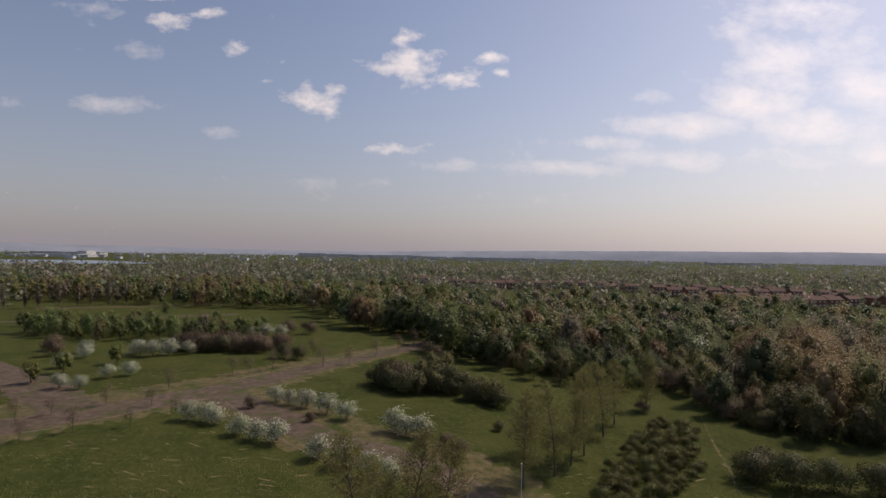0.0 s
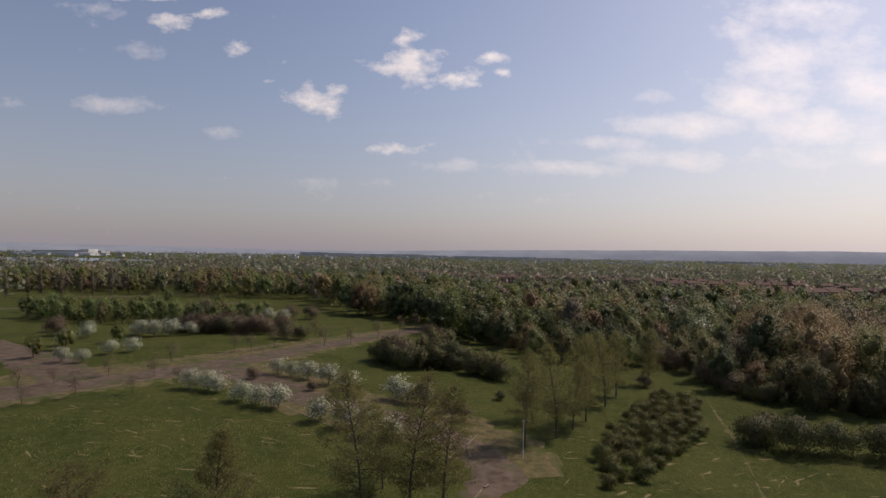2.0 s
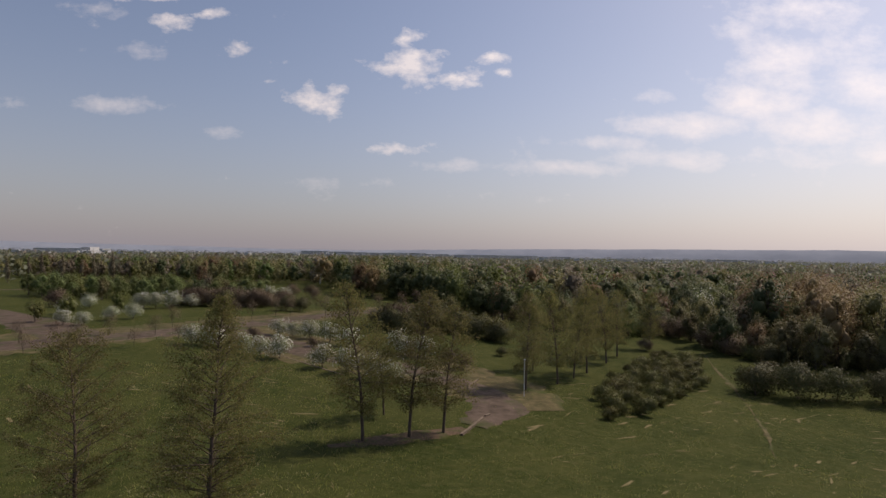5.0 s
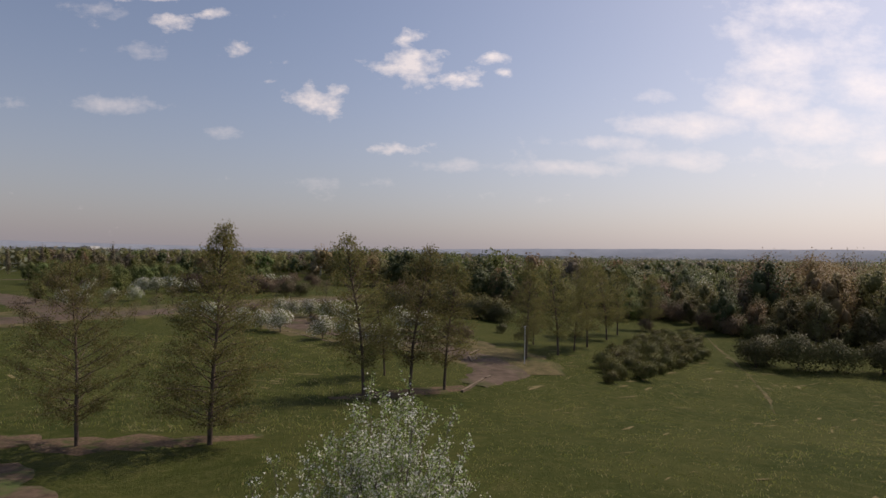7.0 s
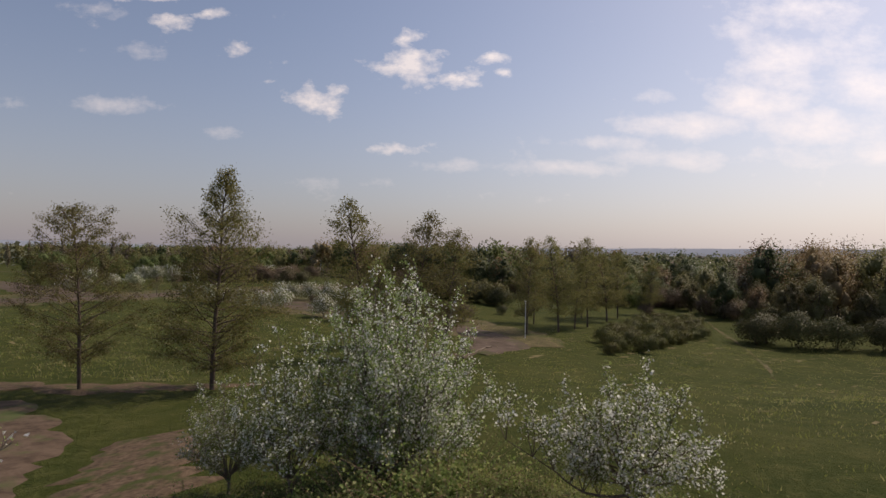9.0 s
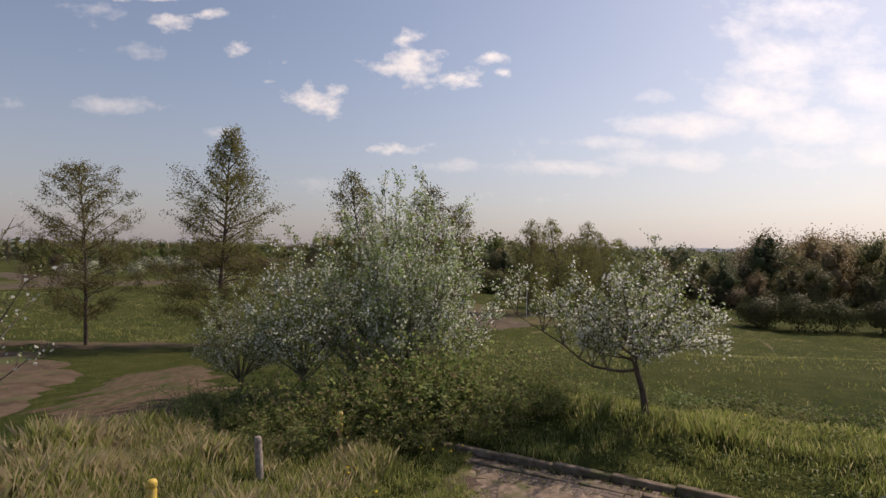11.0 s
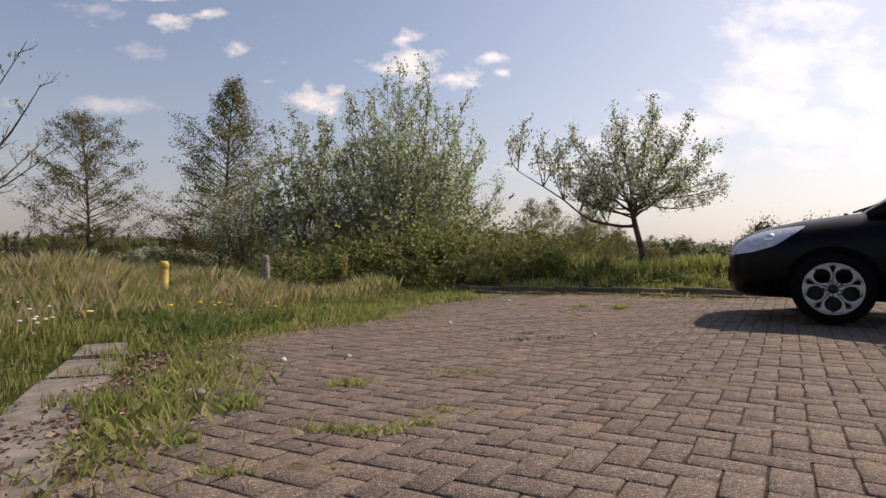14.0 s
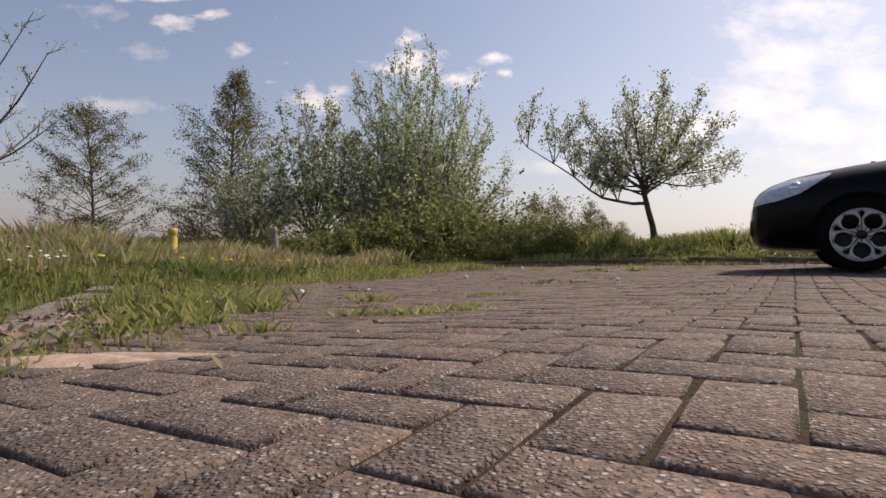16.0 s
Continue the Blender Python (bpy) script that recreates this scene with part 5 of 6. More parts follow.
def litter():
    """Dead leaves along the edge of the bricks, and a few pale stones."""
    rng = np.random.default_rng(8)
    y = rng.uniform(1.2, 4.2, 1500)
    x = lot_edge(y) + rng.normal(size=1500) * 0.13 - 0.18
    p = np.stack((x, y, height(x, y) + 0.012 + rng.uniform(0, 0.03, 1500)), -1)
    v, f = cards(rng, p, rng.uniform(0.015, 0.042, 1500), 0.6, 0.85)
    tagged(put("dead_leaves", mesh_of("dead_leaves", v, f, M_DEADLEAF)), "brown dead leaves along the brick edge", "leaves", kind="stuff")
    y = rng.uniform(0.9, 8.0, 900)
    x = lot_edge(y) + np.abs(rng.normal(size=900)) * 0.7 - 0.1
    p = np.stack((x, y, height(x, y) + 0.014), -1)
    v, f = cards(rng, p, rng.uniform(0.006, 0.024, 900), 0.6, 0.9)
    tagged(put("leaf_crumbs", mesh_of("leaf_crumbs", v, f, M_DEADLEAF)), "crumbs of dead leaves scattered over the bricks", "leaves", kind="stuff")
    wd = Wood()
    for _ in range(110):
        y0 = rng.uniform(1.2, 8.0)
        x0 = float(lot_edge(y0)) + abs(rng.normal()) * 0.55 - 0.2
        a, ln = rng.uniform(0, math.pi), rng.uniform(0.03, 0.16)
        pts = [(x0 + math.cos(a + b_) * ln * k_, y0 + math.sin(a + b_) * ln * k_, 0.0) for k_, b_ in ((0, 0), (0.5, rng.normal() * 0.15), (1, 0))]
        wd.limb([(px, py, hz(px, py) + 0.014) for px, py, _z in pts], [0.0025, 0.002, 0.0015], 4)
    tagged(put("twigs", wd.mesh("twigs", M_GREYPOST)), "small dry twigs lying on the bricks", "twigs", kind="stuff")
    for x, y, r in ((-1.22, 2.36, 0.035), (-0.02, 5.0, 0.02), (0.8, 7.2, 0.025), (-1.1, 3.3, 0.02), (-0.7, 3.4, 0.015), (1.1, 4.1, 0.015)):
        bm = bmesh.new()
        bmesh.ops.create_icosphere(bm, subdivisions=2, radius=r)
        for v_ in bm.verts:
            v_.co *= 1 + 0.25 * noise.noise(v_.co * 40 + Vector((x, y, 0)))
        ob = part("stone", bm, M_DAISY if r < 0.03 else M_CONCRETE, None, "", True)
        ob.matrix_basis = pose(x, y, hz(x, y) + r * 0.6)
        tagged(ob, "small pale stone lying on the bricks", "stone", "stones")


# ---- woods ----
def inside(poly, x, y):
    hit = False
    for (x0, y0), (x1, y1) in zip(poly, poly[1:] + poly[:1]):
        if (y0 > y) != (y1 > y) and x < (x1 - x0) * (y - y0) / (y1 - y0) + x0:
            hit = not hit
    return hit


def scatter(rng, poly, gap, most):
    xs, ys = [p[0] for p in poly], [p[1] for p in poly]
    out = []
    for _ in range(most * 30):
        x, y = rng.uniform(min(xs), max(xs)), rng.uniform(min(ys), max(ys))
        if inside(poly, x, y) and all((x - a) ** 2 + (y - b) ** 2 > gap * gap for a, b in out):
            out.append((x, y))
            if len(out) >= most:
                break
    return out


def stand(kinds, places, rng, lo, hi, weights=None):
    """Plants a mixed wood: every place takes one of the kinds (tree, its height)."""
    pick = rng.choice(len(kinds), size=len(places), p=weights)
    for (x, y), k in zip(places, pick):
        ob, h = kinds[k]
        s = rng.uniform(lo, hi) / h
        u = s * rng.uniform(0.9, 1.12)
        dup(ob, pose(x, y, hz(x, y) - 0.1, 0, 0, rng.uniform(0, 360)) @ Matrix.Diagonal((s, s, u, 1)))


def place_all(ob, h, spots, rng, used=True):
    """Stands a tree at (x, y, height) spots; the first takes the tree itself."""
    for k, (x, y, tall) in enumerate(spots):
        s = tall / h
        m = pose(x, y, hz(x, y) - 0.05, 0, 0, rng.uniform(0, 360)) @ Matrix.Diagonal((s, s, s * rng.uniform(0.94, 1.06), 1))
        if k == 0 and used:
            ob.matrix_basis = m
        else:
            dup(ob, m)


rng = np.random.default_rng(77)

# near trees
a1 = alder(31, 9.5, 7.2, "tall alder with thin open crown of small leaves", 62, 10, 9, 5, 0.09, lean=(-0.02, 0.0), form=ROUND, first=0.16)
a1.matrix_basis = pose(-19.0, 29.6, hz(-19.0, 29.6))
a2 = alder(32, 12.0, 7.4, "tall alder with dense brownish green crown", 96, 11, 9, 4, 0.105, lean=(-0.04, 0.0), spread=0.16)
a2.matrix_basis = pose(-12.4, 30.6, hz(-12.4, 30.6))
a3 = alder(33, 12.0, 5.8, "tall thin alder beside the old road", 54, 7, 7, 4, 0.15, lean=(-0.01, 0.0), form=ROUND, first=0.2, spread=0.24)
place_all(a3, 12.0, [(-6.4, 47.2, 13.3), (-2.6, 48.9, 13.0), (0.4, 50.4, 11.6), (-5.5, 55.3, 9.0), (10.6, 69.5, 11.6), (15.6, 74.5, 12.5), (18.8, 79.0, 10.5), (21.8, 83.5, 12.5), (27.6, 93.4, 13.0), (31.9, 101.4, 12.5), (42.0, 113.0, 11.5), (13.5, 82.0, 10.0), (24.0, 96.0, 11.0)], rng)
big = dome_tree(41, "large many-stemmed blossom tree beside the brambles", 62, 0.35, 0.0, 2.35, 4.85, 0.038, 14, 0.8, 80, 0.42, per=4, inner=26)
big.matrix_basis = pose(-1.1, 14.1, hz(-1.1, 14.1))
mid = dome_tree(42, "slender blossom tree with a single trunk", 26, 0.05, 0.95, 1.35, 3.95, 0.024, 10, 0.6, 88, 0.34, per=4)
mid.matrix_basis = pose(-3.3, 12.9, hz(-3.3, 12.9) - 0.05)
dup(mid, pose(-5.0, 13.6, hz(-5.0, 13.6) - 0.05, 0, 0, 130) @ Matrix.Diagonal((0.8, 0.8, 0.72, 1)))
side_tree = dome_tree(43, "blossom tree with long pale budding branches", 16, 0.05, 1.5, 2.0, 4.9, 0.03, 7, 0.5, 92, 0.45, lsize=0.045, per=1)
side_tree.matrix_basis = pose(-7.5, 7.6, hz(-7.5, 7.6) - 0.05)
pear_tree()
b1, b2 = bramble(51, 1.9, 1.5, 0.95, 3800), bramble(52, 1.6, 1.6, 0.8, 3200)
spots = [(-0.9, 10.9, 1.2), (-2.0, 10.8, 1.15), (0.2, 11.1, 1.1), (-3.0, 10.5, 0.85), (1.1, 11.0, 0.75), (-4.0, 10.9, 0.75), (2.0, 11.2, 0.62), (-1.4, 11.7, 1.45), (-0.2, 11.8, 1.4), (-2.7, 11.6, 1.15), (-4.9, 11.6, 0.6), (2.8, 11.7, 0.5), (6.6, 10.4, 0.5), (8.0, 9.6, 0.55), (1.5, 12.2, 0.75), (5.2, 11.2, 0.45),
         (-0.6, 10.2, 0.6), (-1.5, 10.3, 0.7), (-2.5, 10.0, 0.55), (-3.6, 11.7, 0.8), (-4.4, 12.4, 0.65), (-5.6, 12.6, 0.55), (0.7, 10.4, 0.5), (0.4, 12.4, 1.15), (2.1, 12.0, 0.6), (-3.4, 10.0, 0.5)]
for k, (x, y, s) in enumerate(spots):
    m = pose(x, y, hz(x, y) - 0.04, 0, 0, k * 77) @ Matrix.Diagonal((max(s, 0.7), max(s, 0.7), s, 1))
    if k < 2:
        (b1, b2)[k].matrix_basis = m
    else:
        dup((b1, b2)[k % 2], m)

nettles = bramble(53, 1.7, 1.3, 0.6, 3400, M_LUSH, "nettle_clump", "rank green nettles and weeds on the bank", "weeds on the bank", 16)
for k, (x, y, w_, s_) in enumerate(((5.4, 12.3, 1.0, 0.75), (6.2, 11.6, 1.1, 0.85), (7.0, 11.0, 1.0, 0.8), (7.6, 10.2, 1.1, 0.9), (8.3, 9.5, 1.0, 0.9), (8.8, 8.6, 1.1, 0.9), (2.9, 12.0, 0.9, 0.7), (4.5, 12.6, 0.9, 0.6), (9.6, 8.0, 1.1, 0.8), (6.9, 12.4, 1.0, 0.6))):
    m = pose(x, y, hz(x, y) - 0.05, 0, 0, k * 61) @ Matrix.Diagonal((w_, w_, s_, 1))
    if k == 0:
        nettles.matrix_basis = m
    else:
        dup(nettles, m)

# kinds of the middle distance
T_GREEN = simple_tree("broadleaf_tree", 1, 10, 8.4, 0.4, 2400, 0.3, M_GREEN, "broad fresh green tree in the wood", "tree", core=0.55)
T_DARK = simple_tree("broadleaf_tree", 2, 10, 7.8, 0.3, 2400, 0.3, M_DARKGREEN, "dark green tree in the wood", "tree", lobes=18, core=0.55)
T_OLIVE = simple_tree("broadleaf_tree", 3, 10, 6.9, 0.3, 2400, 0.27, M_OLIVE, "olive green tree in thin new leaf", "tree", lobes=20, ragged=0.26, core=0.5)
T_RUST = simple_tree("bronze_tree", 4, 10, 7.3, 0.3, 2600, 0.24, M_RUST, "tree with bronze red new buds", "tree", lobes=22, ragged=0.26, core=0.5)
T_GREY = simple_tree("bare_tree", 5, 10, 7.3, 0.3, 2600, 0.22, M_GREY, "grey-brown tree not yet in leaf", "tree", lobes=20, ragged=0.3, core=0.5)
T_YELLOW = simple_tree("willow_tree", 6, 10, 7.8, 0.3, 2400, 0.28, M_YELLOW, "yellow-green willow in new leaf", "tree", lobes=18, ragged=0.25, core=0.55)
T_WHITE = simple_tree("blossom_tree", 7, 10, 9.0, 0.8, 2000, 0.36, M_GREENISH, "tree covered in white blossom", "tree", blossom=M_BLOSSOM, lobes=16, ragged=0.35)
S_WHITE = simple_tree("blossom_bush", 8, 3.2, 4.3, 0.6, 2300, 0.17, M_GREENISH, "rounded white blossom tree beside the old road", "tree", blossom=M_BLOSSOM, trunk=0.03, ragged=0.3)
S_DARK = simple_tree("thicket_bush", 9, 4, 6.2, 0.0, 3800, 0.2, M_HEDGE, "dense dark olive bush in the meadow", "bush", trunk=0.02, lobes=16, top=0.2)
S_GREY = simple_tree("thicket_bush", 10, 3, 4.4, 0.0, 2800, 0.16, M_THICKET, "brown leafless thicket in the meadow", "bush", trunk=0.02, lobes=18, ragged=0.4, top=0.2)
S_OLIVE = simple_tree("thicket_bush", 12, 2.4, 3.6, 0.0, 2200, 0.16, M_SCRUB, "olive green low bush in the meadow", "bush", trunk=0.02, lobes=14, ragged=0.35, top=0.2)
T_YOUNG = simple_tree("young_tree", 13, 4, 3.0, 1.0, 900, 0.1, M_THICKET, "young roadside tree without leaves", "tree", lobes=14, ragged=0.45, trunk=0.012)
T_POPLAR = simple_tree("poplar_tree", 14, 16, 3.6, 1.0, 1700, 0.36, M_GREY, "tall narrow poplar not yet in leaf", "tree", lobes=22, trunk=0.01, ragged=0.45, top=0.9, core=0.5)

place_all(S_WHITE, 3.2, [(-40.6, 90.8, 3.4), (-37.4, 90.3, 3.3), (-35.6, 89.0, 3.0), (-29.9, 84.6, 3.3), (-26.7, 82.7, 3.2), (-23.5, 81.6, 3.6), (-16.1, 76.0, 3.2), (-12.4, 73.6, 3.5), (-8.8, 70.7, 3.4), (-6.2, 69.0, 3.0),
                         (-30.0, 103.0, 3.2), (-27.0, 101.5, 3.0), (-23.6, 100.2, 3.4), (-19.3, 96.4, 3.6), (-15.4, 93.6, 3.4), (-7.0, 88.6, 3.8)], rng)
place_all(S_WHITE, 3.2, [(-2.7, 86.3, 3.5), (-5.0, 87.0, 3.3), (-69.9, 118.2, 3.2), (-66.9, 121.0, 3.2), (-73.7, 108.5, 3.0), (-69.8, 108.8, 2.8), (-77.0, 144.0, 4.2), (-73.6, 143.5, 4.5), (-70.6, 146.0, 4.5), (-79.5, 147.0, 4.0),
                         (-66.5, 147.5, 3.8), (-61.0, 178.0, 4.5), (-56.0, 180.0, 4.8), (-52.0, 183.0, 4.2), (-93.0, 147.0, 3.4), (-86.0, 128.0, 3.6), (-88.5, 140.0, 3.4)], rng, False)
place_all(T_YELLOW, 10, [(-82.0, 112.5, 5.2), (-82.4, 122.6, 5.4), (-76.6, 133.0, 5.6)], rng)
place_all(T_YOUNG, 4, [(-66.9, 88.4, 4.0), (-63.4, 91.6, 3.4), (-54.4, 83.4, 4.2), (-58.0, 97.6, 4.2), (-47.6, 86.5, 3.4), (-50.3, 98.0, 4.0), (-43.8, 93.0, 3.2), (-52.6, 109.2, 4.6), (-45.3, 122.7, 4.6), (-42.6, 124.9, 4.6)], rng)
place_all(T_YOUNG, 4, [(-38.8, 129.8, 5.2), (-28.3, 135.0, 5.6), (-22.6, 139.6, 5.0), (-17.3, 151.3, 5.0), (-12.1, 164.1, 5.0), (-34.0, 150.0, 5.5), (-8.0, 172.0, 5.4), (-71.0, 84.0, 3.6), (-59.0, 79.0, 3.6), (-36.5, 134.0, 5.0)], rng, False)
place_all(S_GREY, 3, [(-66.7, 155.0, 5.0), (-60.0, 153.0, 5.0), (-54.0, 151.0, 4.5), (-48.0, 152.0, 4.0), (-46.0, 160.0, 4.2), (-98.0, 142.0, 4.0), (-104.0, 150.0, 4.0), (-52.0, 192.0, 4.5), (-45.0, 192.0, 4.5), (-33.0, 98.5, 2.0), (-21.0, 92.0, 1.6), (1.0, 82.5, 2.2), (3.0, 79.0, 2.4), (40.5, 111.0, 2.4), (-0.5, 150.0, 3.5), (-3.0, 158.0, 3.5)], rng)
place_all(S_DARK, 4, [(-40.5, 144.5, 4.0), (-36.5, 143.5, 3.6), (-10.5, 115.0, 4.4), (-6.0, 113.5, 4.6), (-1.5, 114.5, 5.0), (3.0, 116.5, 5.2), (6.5, 110.0, 3.6), (10.0, 107.5, 3.0), (43.6, 77.5, 4.6), (48.5, 76.0, 5.2), (53.5, 75.5, 4.4)], rng)
place_all(S_DARK, 4, [(58.5, 74.0, 4.6), (63.5, 74.0, 4.8), (69.0, 73.0, 5.0), (76.0, 74.0, 5.4), (46.5, 80.0, 4.4), (-1.0, 121.0, 5.6), (14.5, 93.5, 1.8), (10.0, 92.0, 1.6)], rng, False)
place_all(T_OLIVE, 10, [(-4.0, 119.0, 6.5), (1.5, 121.5, 7.0), (-1.5, 124.0, 6.5)], rng)
mound = [(x, y, 1.5 + 0.8 * abs(math.sin(x * 3 + y))) for x, y in scatter(rng, [(17, 58.5), (24, 63), (38, 81), (47, 103), (40, 103), (30, 88), (20, 70)], 1.9, 85)]
place_all(S_OLIVE, 2.4, mound, rng)
place_all(T_WHITE, 10, [(70.8, 152.8, 11.0), (103.2, 256.8, 13.0), (13.7, 240.4, 11.0), (108.0, 262.0, 10.0), (8.0, 210.0, 8.0), (62.0, 210.0, 9.0), (-18.0, 262.0, 10.0)], rng)
place_all(T_POPLAR, 16, [(-230 + 5.2 * k, 226 + 4.7 * k + 2.0 * math.sin(k * 2.1), 13.0 + 1.6 * math.sin(k * 1.7)) for k in range(14)], rng)

WOOD_NEAR = [(57, 134), (55, 110), (60, 98), (72, 90), (110, 84), (160, 130), (150, 200), (60, 200), (-30, 212), (-7, 190), (3.4, 154), (16, 143), (26, 130), (42, 128)]
RUST_WOOD = [(66, 112), (72, 96), (110, 88), (135, 130), (100, 150), (72, 140)]
places = scatter(rng, WOOD_NEAR, 5.2, 330)
red = [p for p in places if inside(RUST_WOOD, *p)]
rest = [p for p in places if not inside(RUST_WOOD, *p)]
front = [p for p in rest if p[1] < 150 and p[0] < 90]
deep = [p for p in rest if p not in front]
def joined_wood(name, spots, rng_, lo, hi, weights, leaves=480):
    """Trees that stand too far off to be told apart: for each kind of leaf one mesh."""
    mats = [M_GREEN, M_DARKGREEN, M_OLIVE, M_GREY, M_RUST, M_YELLOW]
    words = ["green", "dark_green", "olive", "grey", "bronze", "yellow_green"]
    got = [[] for _ in mats]
    for x, y in spots:
        k = rng_.choice(6, p=weights)
        h = rng_.uniform(lo, hi)
        p, sz = lobed_crown(rng_, h, h * rng_.uniform(0.65, 0.9), h * 0.04, leaves, 0.055 * h, 11, 0.5, 0.18)
        got[k].append((p + (x, y, hz(x, y)), sz, np.tile((x, y, hz(x, y) + h * 0.4), (len(p), 1)), [(c + (x, y, hz(x, y)), r) for c, r in LOBES]))
    for k, g in enumerate(got):
        if g:
            v, f = cards(rng_, np.concatenate([a[0] for a in g]), np.concatenate([a[1] for a in g]), 0.75)
            v, nn = outward(v, np.concatenate([a[2] for a in g]), 0.25)
            cv, cf, cn = cores(rng_, [lobe for a in g for lobe in a[3][::2]], fill=0.6)
            tagged(put(name + "_" + words[k], crown_mesh(name, rng_, cv, cf, cn, v, f, nn, mats[k])), words[k].replace("_", " ") + " trees in the wood behind the meadow", "woods", kind="stuff")


KINDS = [(T_GREEN, 10), (T_DARK, 10), (T_OLIVE, 10), (T_GREY, 10), (T_RUST, 10), (T_YELLOW, 10)]
stand(KINDS, red, rng, 12, 15.5, [0.05, 0.1, 0.1, 0.1, 0.65, 0.0])
stand(KINDS, front, rng, 6.5, 11, [0.25, 0.3, 0.25, 0.1, 0.05, 0.05])
deep.sort(key=lambda p: p[1] - 0.3 * p[0])
EDGE = [(3.7, 168.8), (15, 147), (26, 140.5), (54, 132), (56, 119), (56.5, 106), (59, 101), (72, 92), (110, 85), (112, 93), (78, 100), (69, 107), (66, 121), (63, 141), (31, 150), (22, 157), (13, 177)]
stand([(S_DARK, 4), (S_GREY, 3), (S_OLIVE, 2.4), (T_OLIVE, 10), (T_GREY, 10)], scatter(rng, EDGE, 2.7, 150), rng, 2.8, 5.2, [0.42, 0.14, 0.2, 0.16, 0.08])
HEDGE_WEST = [(-74, 153), (-62, 150), (-48, 151), (-45, 162), (-60, 161), (-74, 160)]
stand([(S_GREY, 3), (S_DARK, 4)], scatter(rng, HEDGE_WEST, 3.0, 40), rng, 3.6, 5.2, [0.85, 0.15])
THICKET = [(-14, 119), (-7, 111), (3, 112), (11, 105), (13, 108), (4, 120), (-8, 124)]
stand([(S_DARK, 4), (S_GREY, 3), (T_OLIVE, 10), (S_OLIVE, 2.4)], scatter(rng, THICKET, 2.8, 40), rng, 3.2, 5.6, [0.4, 0.2, 0.25, 0.15])
joined_wood("wood_deep", deep[90:], rng, 9, 15, [0.26, 0.26, 0.2, 0.14, 0.08, 0.06], 700)
stand(KINDS, deep[:90], rng, 8.5, 14.5, [0.26, 0.26, 0.2, 0.14, 0.08, 0.06])
WOOD_FAR = [(160, 150), (190, 300), (60, 320), (-60, 330), (-66, 275), (-36, 212), (60, 204), (150, 204)]
joined_wood("wood_far", scatter(rng, WOOD_FAR, 6.6, 420), rng, 8.5, 15.5, [0.24, 0.26, 0.2, 0.16, 0.08, 0.06])
place_all(T_RUST, 10, [(-31.0, 209.0, 13.0), (-26.0, 207.0, 12.0), (-28.5, 214.0, 12.0)], rng)
ROWS_WEST = [(-135, 178), (-104, 168), (-62, 172), (-56, 186), (-100, 196), (-140, 200)]
stand(KINDS, scatter(rng, ROWS_WEST, 4.6, 95), rng, 5.5, 8, [0.66, 0.08, 0.12, 0.06, 0.0, 0.08])
WOOD_WEST = [(-240, 300), (-150, 285), (-70, 270), (-64, 340), (-150, 400), (-280, 380)]
joined_wood("wood_west", scatter(rng, WOOD_WEST, 7.0, 240), rng, 9, 13, [0.1, 0.1, 0.3, 0.32, 0.1, 0.08])
place_all(T_DARK, 10, [(-150.0, 200.0, 5.0), (-165.0, 205.0, 5.0)], rng)
place_all(T_GREEN, 10, [(-45.0, 268.0, 9.0), (-50.0, 262.0, 8.0), (-120.0, 245.0, 6.0)], rng)
place_all(T_GREY, 10, [(-140.0, 150.0, 5.0), (-128.0, 146.0, 5.0)], rng)


def far_wood(name, mat, seed, count, label, near, far, tall, per=24):
    """Woods too far off to count: uneven clumps of crowns over the land."""
    r = np.random.default_rng(seed)
    d = near * (far / near) ** np.sqrt(r.uniform(0, 1, count))
    az = np.radians(r.uniform(-46, 46, count))
    x, y = np.sin(az) * d, np.cos(az) * d
    keep = ~((np.abs(x / y - 0.6) < 0.22) & (y > 300) & (y < 620) & (r.uniform(size=count) < 0.45)) & ~((x < -0.56 * y) & (y > 820) & (y < 1330))
    x, y = x[keep], y[keep]
    n = len(x)
    h = tall * r.uniform(0.6, 1.25, n)
    c = np.stack((x, y, height(x, y)), -1)
    off = r.normal(size=(n, per, 3))
    off /= np.linalg.norm(off, axis=2)[..., None]
    off *= r.uniform(0.6, 1.0, (n, per, 1))
    wdt = h * r.uniform(0.4, 0.75, n)
    p = c[:, None] + off * np.stack((wdt, wdt, h * 0.5), -1)[:, None] + np.array([0, 0, 0.5]) * h[:, None, None]
    v, f = cards(r, p.reshape(-1, 3), r.uniform(0.12, 0.3, n * per) * np.repeat(h, per), 0.8)
    v, nn = outward(v, np.repeat(c + np.array([0, 0, 0.35]) * h[:, None], per, axis=0), 0.2)
    tagged(put(name, mesh_of(name, v, f, mat, True, nn)), label, "woods", kind="stuff")


# Far leaf colours carry the haze: paler, greyer, then bluish with distance.
M_HAZED_GREEN = leafy("hazed_green", [(0.13, 0.14, 0.09), (0.155, 0.165, 0.11), (0.18, 0.185, 0.13)], 0.3)
M_HAZED_BROWN = leafy("hazed_brown", [(0.18, 0.155, 0.125), (0.21, 0.18, 0.145), (0.235, 0.205, 0.165)], 0.3)
M_HAZED_BLUE = leafy("hazed_bluish", [(0.24, 0.255, 0.275), (0.265, 0.28, 0.3), (0.29, 0.3, 0.31)], 0.3)
far_wood("far_woods_green", M_HAZED_GREEN, 1, 1500, "green woods in the distance", 325, 1100, 11)
far_wood("far_woods_brown", M_HAZED_BROWN, 2, 1000, "brownish woods in the distance", 330, 1200, 11)
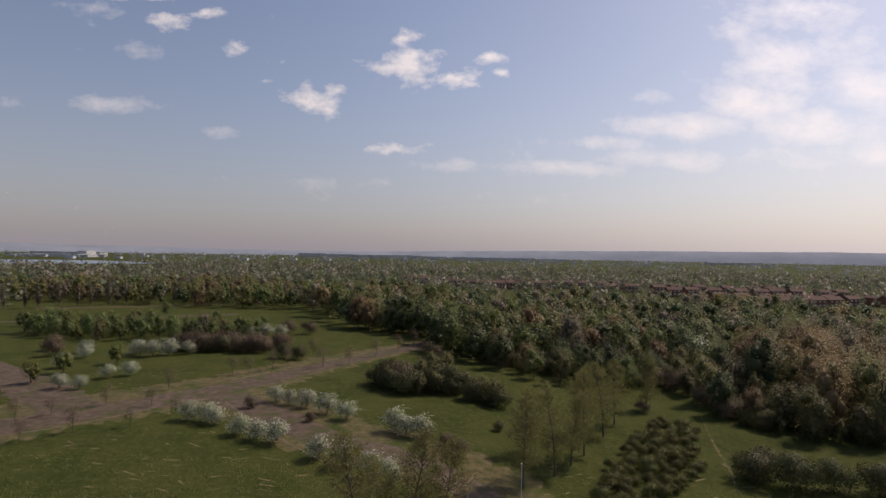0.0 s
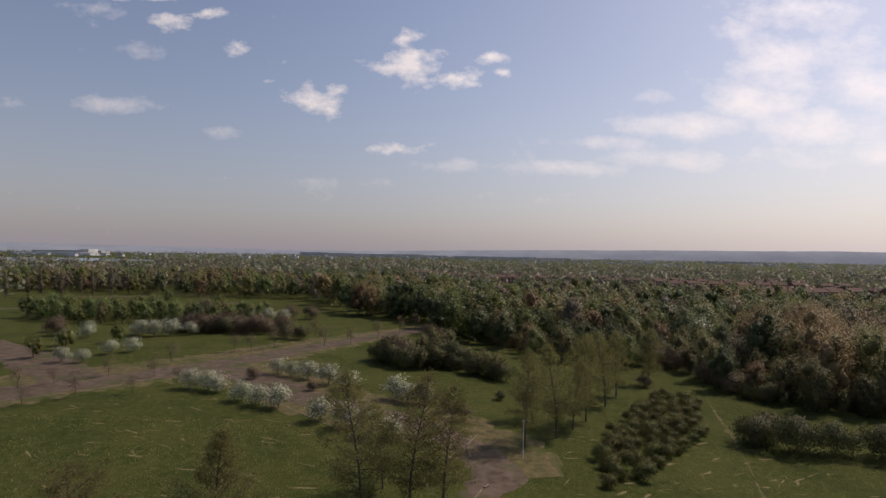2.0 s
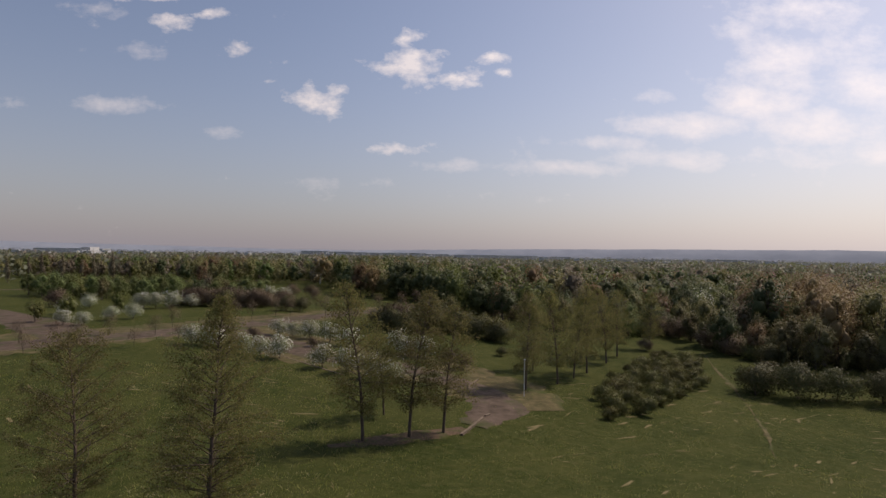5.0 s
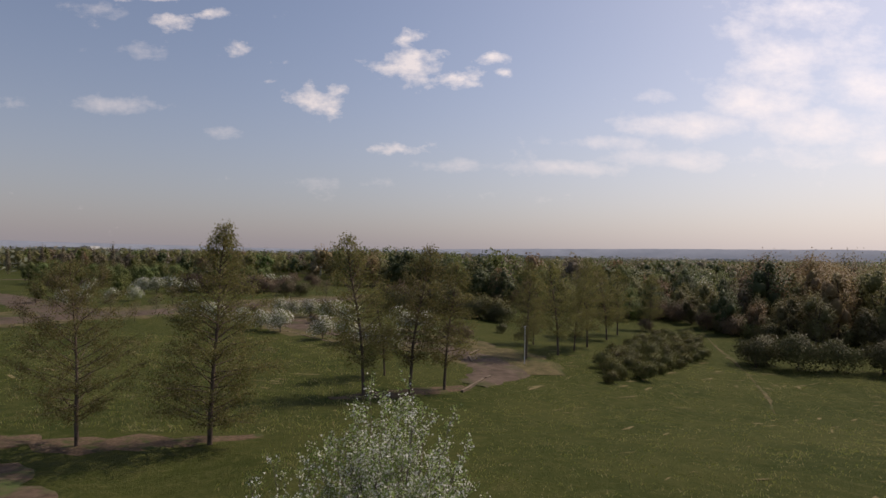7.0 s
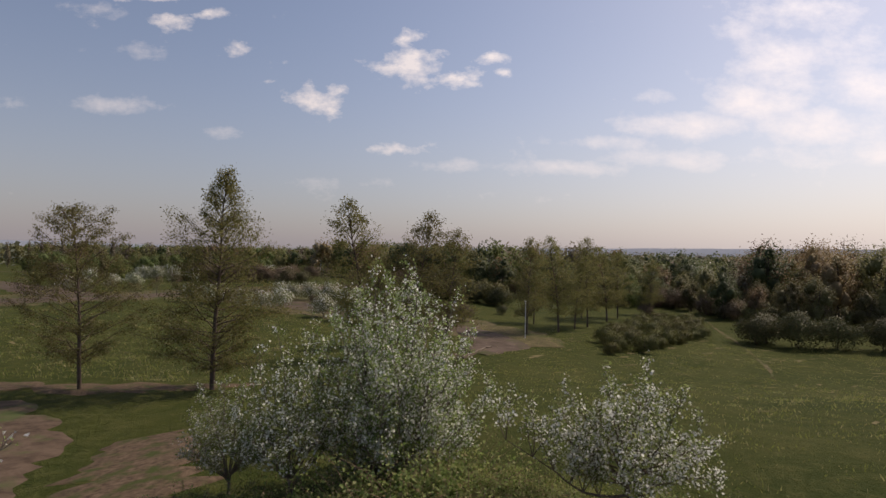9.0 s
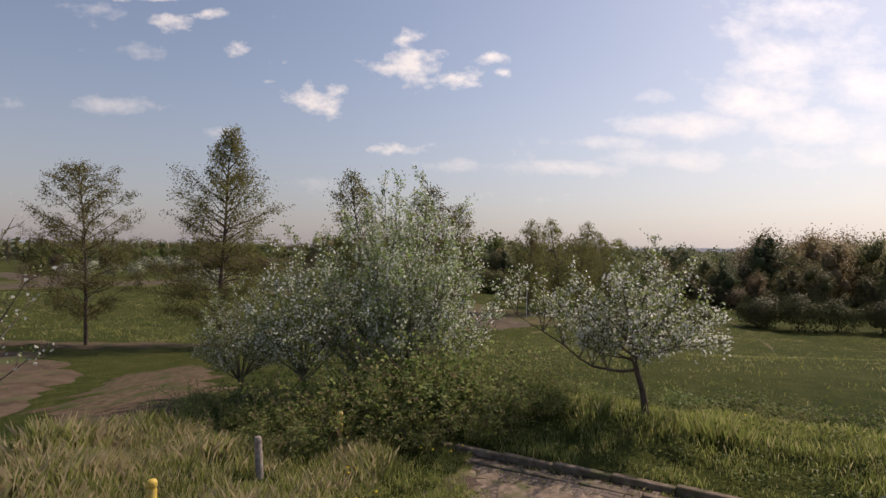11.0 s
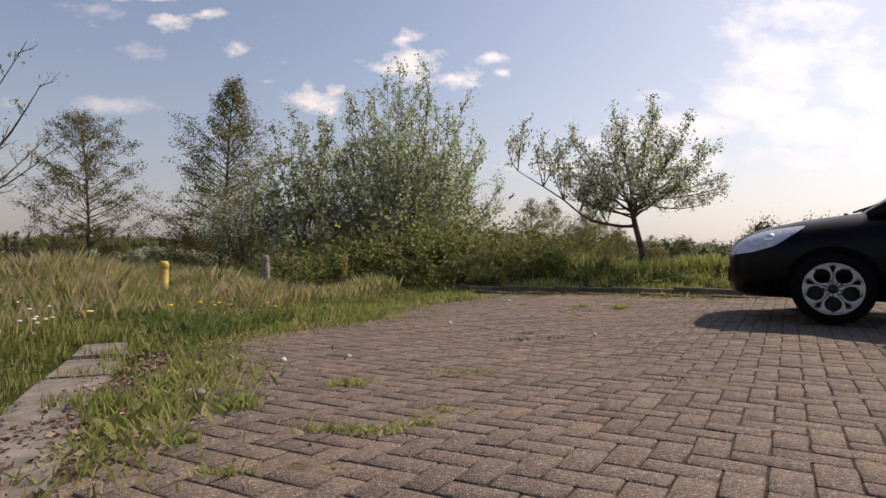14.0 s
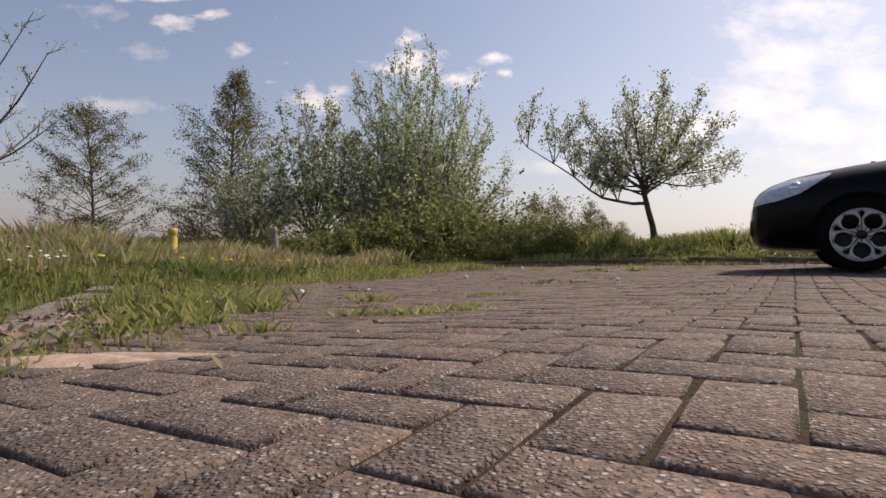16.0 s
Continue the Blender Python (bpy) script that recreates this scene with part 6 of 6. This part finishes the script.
far_wood("far_woods_hazy", M_HAZED_BLUE, 3, 2200, "woods towards the horizon with haze put into their leaf colour", 1000, 4000, 14, 12)

# ---- far buildings ----
def house(seed):
    rng_ = np.random.default_rng(seed)
    ob = root("house", 0, 0, 0, "brown brick house with a tiled roof", "house", "housing estate")
    w, d, h, r = 5.5, 4.0, 5.0, 2.3
    bm = bmesh.new()
    bmesh.ops.create_cube(bm, size=1, matrix=pose(0, 0, h / 2 - 0.5) @ Matrix.Diagonal((2 * w, 2 * d, h + 1, 1)))
    part("wall", bm, M_BRICKWALL, ob)
    v = [(-w - 0.3, -d - 0.4, h), (w + 0.3, -d - 0.4, h), (w + 0.3, d + 0.4, h), (-w - 0.3, d + 0.4, h), (-w - 0.3, 0, h + r), (w + 0.3, 0, h + r)]
    bm = bmesh.new()
    vs = [bm.verts.new(p) for p in v]
    for f in ((0, 1, 5, 4), (2, 3, 4, 5), (1, 2, 5), (3, 0, 4), (3, 2, 1, 0)):
        bm.faces.new([vs[i] for i in f])
    part("roof", bm, M_ROOF, ob)
    bm = bmesh.new()
    bmesh.ops.create_cube(bm, size=1, matrix=pose(w * 0.6, 0.3, h + r) @ Matrix.Diagonal((0.8, 0.6, 1.6, 1)))
    part("chimney", bm, M_BRICKWALL, ob)
    for x in (-3.2, 0.2, 3.4):
        for z in (1.5, 3.9):
            bm = bmesh.new()
            bmesh.ops.create_cube(bm, size=1, matrix=pose(x, -d, z) @ Matrix.Diagonal((1.5, 0.08, 1.1, 1)))
            part("window", bm, M_WHITEWALL, ob)
    return ob


def estate():
    r = np.random.default_rng(6)
    first = house(1)
    spots = []
    for k in range(7):
        spots += [(182 + 13 * k, 352 + 3 * k, 8), (196 + 14 * k, 392 - 2 * k, 12)]
    for k in range(9):
        spots += [(190 + 17 * k, 455 + r.uniform(-6, 6), r.uniform(-10, 10)), (150 + 21 * k, 500 + r.uniform(-8, 8), r.uniform(-10, 10))]
    for k in range(8):
        spots += [(60 + 16 * k, 540 + r.uniform(-8, 8), r.uniform(-8, 8)), (290 + 16 * k, 400 + r.uniform(-10, 10), r.uniform(60, 100))]
    for k in range(10):
        spots.append((-30 + 14 * k, 520 + r.uniform(-10, 10), r.uniform(-5, 5)))
    for k, (x, y, turn) in enumerate(spots):
        m = pose(x, y, hz(x, y) + 1.0, 0, 0, turn)
        if k == 0:
            first.matrix_basis = m
        else:
            dup(first, m)
    ribbon("road_estate", [(205, 300), (218, 340), (240, 385), (268, 430)], [9, 11, 13, 12], M_CONCRETE, "pale estate road between the houses", lift=1.5, ragged=0.1)
    # long pale warehouses and village houses far off
    bm = bmesh.new()
    bmesh.ops.create_cube(bm, size=1, matrix=pose(0, 0, 0.5))
    w0 = root("warehouse", -700, 3050, hz(-700, 3050), "long white warehouse in the distance", "warehouse", "far warehouses")
    part("wall", bm, M_WHITEWALL, w0)
    bm = bmesh.new()
    bmesh.ops.create_cube(bm, size=1, matrix=pose(0, 0, 1.04) @ Matrix.Diagonal((1.01, 1.01, 0.1, 1)))
    part("roof", bm, M_WHITEWALL, w0)
    sets = [(-700, 3050, 150, 18), (-560, 3000, 180, 16), (-380, 2950, 260, 14), (-190, 2900, 190, 15), (-40, 2800, 130, 12), (160, 2900, 220, 14), (360, 2950, 260, 13), (600, 3000, 160, 10), (1300, 2600, 120, 10), (1500, 2700, 90, 9),
            (-1290, 1760, 120, 6), (-1230, 1775, 190, 8), (-1150, 1770, 90, 7), (-1175, 1850, 30, 18), (-1300, 1950, 240, 14)]
    for k, (x, y, ln, tall) in enumerate(sets):
        m = pose(x, y, hz(x, y), 0, 0, 0) @ Matrix.Diagonal((ln, 50, tall, 1))
        if k == 0:
            w0.matrix_basis = m
        else:
            dup(w0, m)
    for k in range(70):
        az, d = radians(r.uniform(-36, 34)), r.uniform(1400, 3000)
        x, y = math.sin(az) * d, math.cos(az) * d
        dup(w0, pose(x, y, hz(x, y) + 4, 0, 0, 0) @ Matrix.Diagonal((r.uniform(8, 22), 12, r.uniform(3, 6), 1)))
    n = 48
    a = np.linspace(0, 2 * math.pi, n, endpoint=False)
    x, y = -900 + np.cos(a) * 330 * (1 + 0.12 * np.sin(3 * a)), 1080 + np.sin(a) * 190 * (1 + 0.1 * np.cos(5 * a))
    v = np.concatenate((np.stack((x, y, np.full(n, hz(-900, 1080) + 0.4)), -1), [[-900, 1080, hz(-900, 1080) + 0.4]]))
    f = np.stack((np.arange(n), (np.arange(n) + 1) % n, np.full(n, n)), -1)
    tagged(put("water", mesh_of("water", v, f, M_WATER)), "grey-blue lake in the distance", "lake", kind="structure")


def lamp_post(x, y, h, r, name, label):
    ob = root(name, x, y, hz(x, y), label, "post")
    wd = Wood()
    wd.limb([(0, 0, -0.5), (0, 0, h * 0.5), (0, 0, h)], [r, r * 0.9, r * 0.8], 10)
    put("pole", wd.mesh("pole", M_POLE), ob)
    bm = bmesh.new()
    bmesh.ops.create_cube(bm, size=1, matrix=pose(0, 0, h) @ Matrix.Diagonal((r * 5, r * 2.5, r * 1.6, 1)))
    bmesh.ops.bevel(bm, geom=bm.edges[:], offset=r * 0.3, segments=2, affect="EDGES")
    part("head", bm, M_POLE, ob)


lamp_post(-62.5, 284.0, 10.5, 0.35, "mast", "tall white mast standing among the trees")
lamp_post(9.9, 66.0, 4.4, 0.05, "lamp_post", "slim grey lamp post beside the old road")
estate()
slabs()
bollard(-3.75, 7.05, 0.51, 0.062, M_YELLOWPOST, "yellow painted wooden bollard in the grass", 1)
bollard(-2.84, 8.5, 0.6, 0.058, M_GREYPOST, "weathered grey wooden bollard leaning in the grass", -4)
bollard(-1.9, 9.95, 0.58, 0.055, M_YELLOWPOST, "faded yellow bollard against the brambles", 1)
car()
all_grass()
flowers()
litter()
paving()
